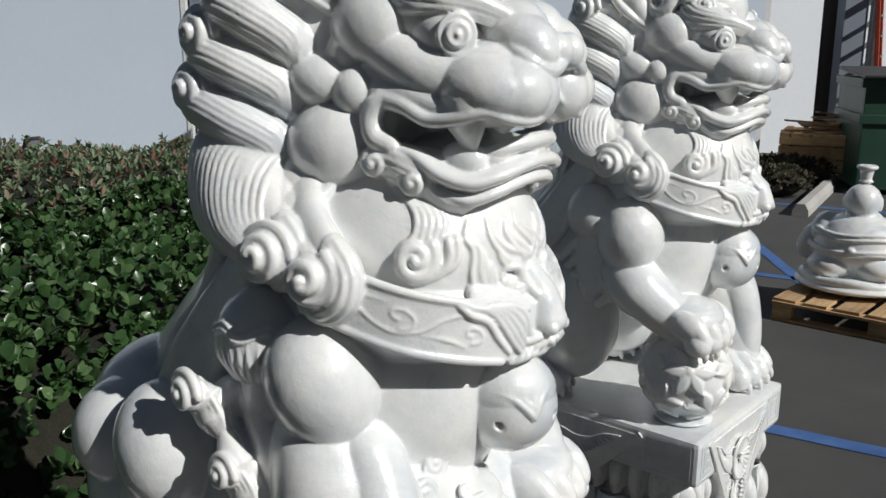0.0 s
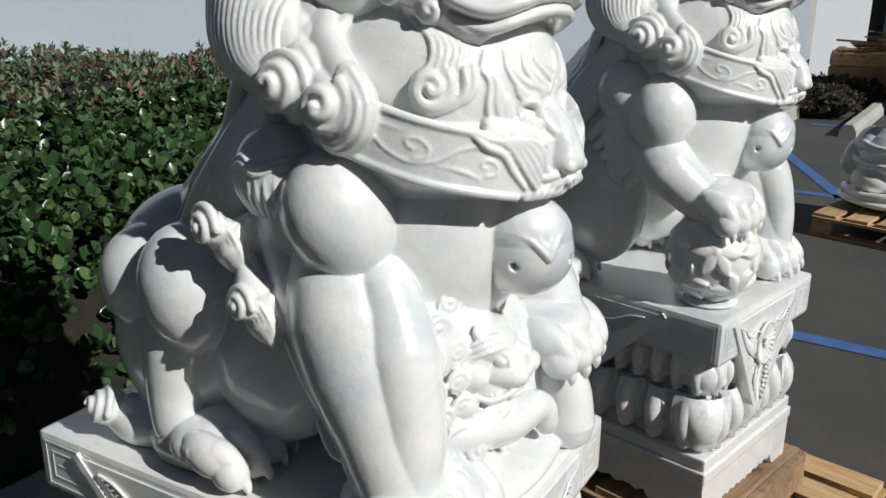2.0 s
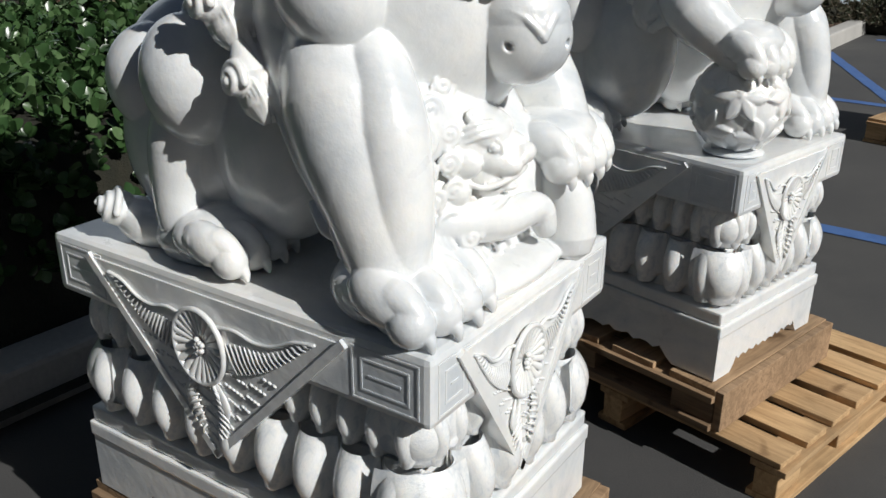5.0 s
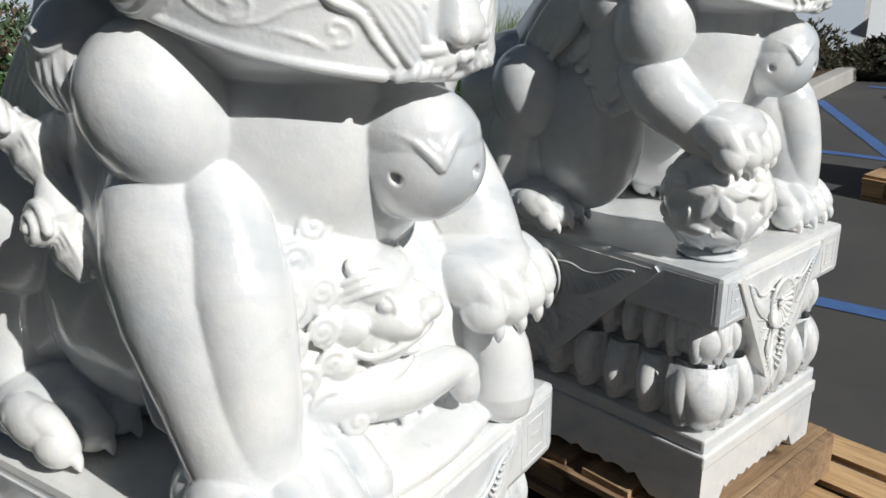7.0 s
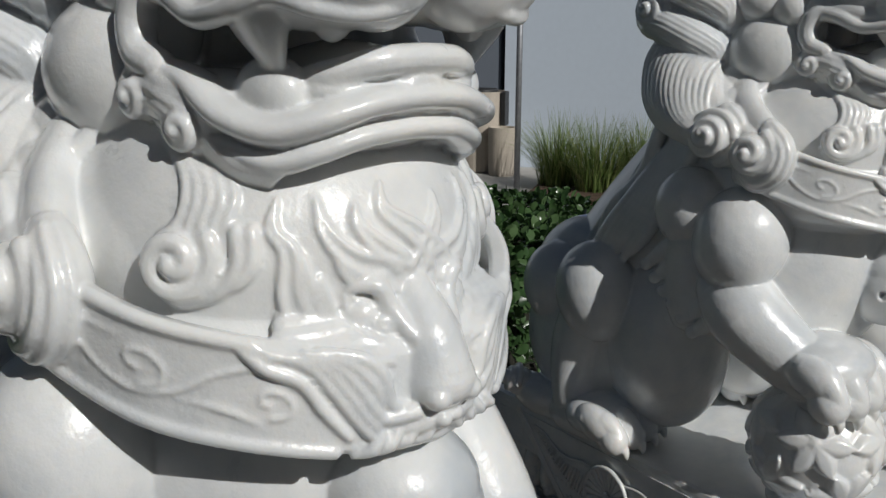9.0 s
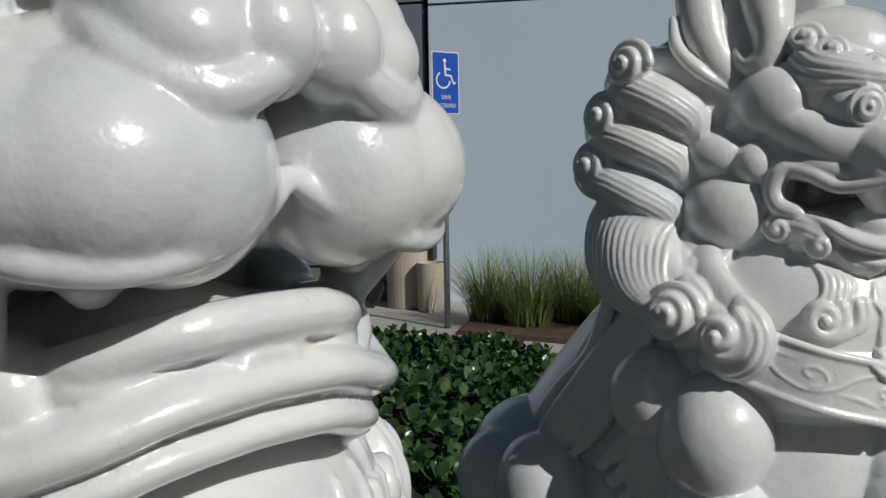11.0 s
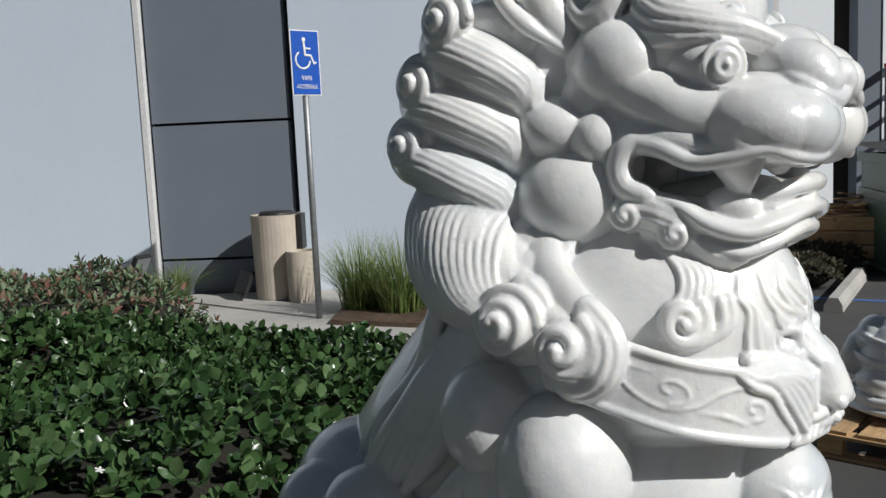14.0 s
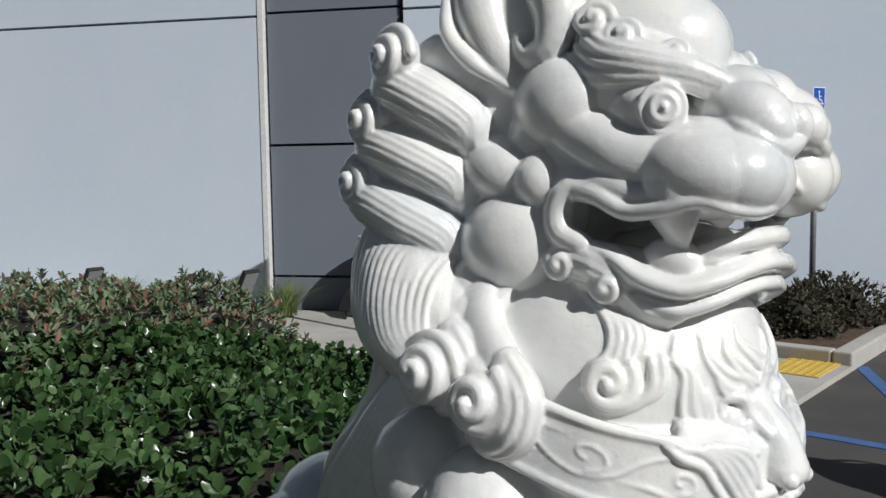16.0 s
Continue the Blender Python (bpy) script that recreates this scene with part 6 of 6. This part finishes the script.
big = bin_body("litter_bin", -1.62, 10.42, 0.275, 0.90, "tall round beige concrete litter bin beside the walkway")
bm = bmesh.new()
add_cyl(bm, (0, 0, 0.885), (0, 0, 0.93), 0.2, 0.17, 24)
part("lid", bm, BLACK, big, "black plastic lid", True)
# shadow high on the bin's right side, built as a black block
box("shadow_block", (0.235, -0.16, 0.52), (0.295, 0.1, 0.9), BLACK, 0.01, big, label="black block standing for the shadow on the bin's side")
bin_body("ash_urn", -1.33, 10.12, 0.155, 0.53, "small round beige concrete urn beside a litter bin")


def flood_light(x, y, z, yaw, rise=0.58):
    f = empty("flood_light", pose(x, y, z, 0, 0, yaw))
    bm = bmesh.new()
    add_box(bm, (-0.09, -0.025, 0.0), (0.09, 0.025, 0.26), 0.012, pose(0, 0, rise, 32, 0, 0))
    part("housing", bm, BLACK, f)
    box("lens", (-0.075, -0.031, 0.015), (0.075, -0.026, 0.245), STEEL, 0.0, f, pose(0, 0, rise, 32, 0, 0))
    bm = bmesh.new()
    add_cyl(bm, (0, 0, 0), (0, 0, rise + 0.03), 0.02, 0.02, 10)
    part("stem", bm, BLACK, f)
    return tagged(f, "small dark tilted flood light aimed at the wall", "flood light", "flood lights")


flood_light(-2.67, 9.0, 0.04, 60, 0.46)
flood_light(-4.35, 9.15, 0.04, 60, 0.46)
flood_light(-6.4, 9.3, 0.04, 60, 0.46)
flood_light(-2.02, 10.25, 0.045, 150, 0.08)


# ---------------------------------------------------------------- yard: wheel stop, crate, dumpster, ladder
def wheel_stop(s0, s1, d):
    vs, fs = [], []
    prof = [(-0.08, 0.0), (-0.075, 0.06), (-0.04, 0.125), (0.04, 0.125), (0.075, 0.06), (0.08, 0.0)]
    for i in range(9):
        for q, z in prof:
            vs.append((s0 + (s1 - s0) * i / 8, d + q, z + 0.001))
    k = len(prof)
    fs = [(i * k + j, i * k + j + 1, (i + 1) * k + j + 1, (i + 1) * k + j) for i in range(8) for j in range(k - 1)]
    fs += [tuple(range(k)), tuple(8 * k + j for j in range(k))[::-1]]
    o = link("wheel_stop", vs, fs, CONCRETE)
    o.matrix_world = KERB_M
    return tagged(o, "worn concrete wheel stop on the asphalt", "wheel stop")


wheel_stop(8.3, 10.2, -0.66)


def wooden_crate(m):
    c = empty("wooden_crate", m)
    L, W, H = 1.15, 0.9, 0.5
    for x in (-L / 2, L / 2):
        for y in (-W / 2, W / 2):
            box("post", (x - 0.045, y - 0.045, 0), (x + 0.045, y + 0.045, H), WOOD, 0.004, c)
    for k in range(3):
        z = 0.03 + k * 0.16
        for y in (-W / 2 - 0.056, W / 2 + 0.056):
            box("slat", (-L / 2 - 0.04, y - 0.01, z), (L / 2 + 0.04, y + 0.01, z + 0.135), WOOD, 0.003, c, jitter=0.003)
        for x in (-L / 2 - 0.056, L / 2 + 0.056):
            box("slat", (x - 0.01, -W / 2 - 0.04, z), (x + 0.01, W / 2 + 0.04, z + 0.135), WOOD, 0.003, c, jitter=0.003)
    box("floor_board", (-L / 2, -W / 2, 0.01), (L / 2, W / 2, 0.03), WOOD_OLD, 0, c)
    return tagged(c, "large slatted wooden crate full of scrap boards", "crate")


CRATE = pose(4.98, 11.15, 0.12, 0, 0, -25)
wooden_crate(CRATE)
for k in range(22):
    ln = random.uniform(0.45, 1.0)
    m = CRATE @ pose(random.uniform(-0.3, 0.35), random.uniform(-0.25, 0.25), 0.42 + 0.012 * k, random.uniform(-9, 9), random.uniform(-9, 9), random.uniform(-40, 40))
    b = box("scrap_board", (-ln / 2, -0.045, -0.01), (ln / 2, 0.045, 0.01), WOOD if k % 3 else WOOD_OLD, 0.002, None, None, "", 0.004)
    b.matrix_world = m
    tagged(b, "loose scrap board heaped on a wooden crate", "board", "scrap boards")


def dumpster(m):
    d = empty("dumpster", m)
    L, W, H = 1.9, 1.3, 1.3
    for name, lo, hi in (("front_panel", (0, 0, 0.1), (L, 0.05, H)), ("rear_panel", (0, W - 0.05, 0.1), (L, W, H)), ("side_panel", (0, 0.05, 0.1), (0.05, W - 0.05, H)), ("side_panel", (L - 0.05, 0.05, 0.1), (L, W - 0.05, H)), ("floor_panel", (0, 0, 0.06), (L, W, 0.0995))):
        box(name, lo, hi, GREEN, 0.008, d)
    bm = bmesh.new()
    add_box(bm, (-0.05, -0.05, H - 0.09), (L + 0.05, 0.0, H + 0.01), 0.01)
    add_box(bm, (-0.05, 0.0, H - 0.09), (0.0, W, H + 0.01), 0.01)
    part("rim", bm, GREEN, d)
    bm = bmesh.new()
    add_box(bm, (-0.035, -0.035, H * 0.62), (L, -0.001, H * 0.70), 0.008)
    add_box(bm, (-0.035, -0.0, H * 0.62), (-0.001, W, H * 0.70), 0.008)
    part("rib", bm, GREEN, d)
    bm = bmesh.new()
    add_box(bm, (-0.06, -0.1, H + 0.02), (L + 0.06, W, H + 0.055), 0.012, pose(0, 0, 0, 3, 0, 0))
    part("lid", bm, BLACK, d, "black plastic lid")
    for x in (0.12, L - 0.12):
        for y in (0.12, W - 0.12):
            bm = bmesh.new()
            add_cyl(bm, (x - 0.03, y, 0.06), (x + 0.03, y, 0.06), 0.06, 0.06, 14)
            part("wheel", bm, BLACK, d)
    return tagged(d, "dark green steel dumpster with a black lid", "dumpster")


dumpster(pose(4.72, 9.95, 0.0, 0, 0, -12))


def step_ladder(m):
    l = empty("ladder", m)
    for y in (-0.2, 0.2):
        box("rail", (-0.03, y - 0.035, 0), (0.03, y + 0.035, 2.45), RED, 0.006, l, pose(0, 0, 0, 0, -4, 0))
        box("rear_rail", (-0.02, y - 0.02, 0), (0.02, y + 0.02, 2.4), STEEL, 0.004, l, pose(-0.24, 0, 0, 0, 0, 0))
    for k in range(7):
        z = 0.3 + 0.3 * k
        box("tread", (-0.045, -0.165, z), (0.045, 0.165, z + 0.03), STEEL, 0.003, l, pose(0, 0, 0, 0, -4, 0))
    box("top_cap", (-0.27, -0.24, 2.41), (-0.13, 0.24, 2.46), RED, 0.008, l)
    return tagged(l, "red fibreglass step ladder by the doorway", "ladder")


step_ladder(pose(6.75, 13.70, 0.0, 0, 0, -32))


# ---------------------------------------------------------------- seated statue on its pallet
def seated_statue(m):
    c = Clay()
    c.ball((0, 0, 0.055), (0.36, 0.34, 0.055))
    c.tube([(0.31 * math.cos(a), 0.29 * math.sin(a), 0.095 + 0.008 * math.sin(5 * a)) for a in [i * 2 * math.pi / 24 for i in range(25)]], 0.030, 12, 3)
    c.ball((0, 0, 0.28), (0.275, 0.235, 0.22))
    c.ball((0, 0, 0.39), (0.235, 0.175, 0.105))
    for s in (-1, 1):
        c.ball((0.195 * s, 0.0, 0.365), (0.095, 0.115, 0.125))
        c.tube([(0.255 * s, 0.0, 0.34), (0.295 * s, -0.02, 0.24), (0.25 * s, -0.13, 0.19)], [0.075, 0.07, 0.055], 14)
        c.ball((0.13 * s, 0.10, 0.175), (0.15, 0.15, 0.085))
        c.ball((0.16 * s, -0.16, 0.14), (0.15, 0.12, 0.06))
        c.ball((0.104 * s, 0.005, 0.560), (0.014, 0.024, 0.045))
    c.ball((0, 0, 0.572), (0.108, 0.112, 0.110))
    c.tube([(0, 0, 0.46), (0, 0, 0.52)], [0.10, 0.08], 14)
    # sash and folds across the back
    for z, rx, w in ((0.405, 0.262, 0.012), (0.378, 0.275, 0.009), (0.305, 0.292, 0.010), (0.285, 0.294, 0.007)):
        c.tube([(rx * math.cos(a), rx * 0.83 * math.sin(a), z - 0.02 * math.sin(a) + 0.006 * math.sin(4 * a)) for a in [i * 2 * math.pi / 24 for i in range(25)]], w, 8, 2)
    c.ball((0.02, 0.235, 0.295), (0.025, 0.02, 0.018))
    for k in range(30):
        a = 2 * math.pi * k / 30
        c.ball((0.108 * math.cos(a), 0.100 * math.sin(a), 0.482 - 0.012 * math.sin(a)), 0.0105)
    ob = c.stone("seated_statue", 0.006, m)
    return tagged(ob, "seated round white marble statue on a pallet", "statue", "small statues")


seated_statue(pose(2.62, 5.4, 0.142, 0, 0, 150))
seated_statue(pose(3.2, 5.2, 0.142, 0, 0, 205))
c = Clay()
c.ball((0, 0, 0.012), (0.045, 0.045, 0.012))
c.tube([(0, 0, 0.01), (0, 0, 0.08)], [0.03, 0.042], 14, 4)
c.tube([(0.05 * math.cos(a), 0.05 * math.sin(a), 0.1) for a in [i * 2 * math.pi / 14 for i in range(15)]], 0.014, 8, 2)
cup = c.stone("stone_finial", 0.006, pose(2.63, 5.41, 0.825))
tagged(cup, "small white stone cup on top of a statue", "ornament")
pallet("pallet", pose(2.86, 5.2, 0.0, 0, 0, -42), 1.25, 1.05, 0.14, 7, WOOD, WOOD_Y, "pale pine pallet on the asphalt under small statues")
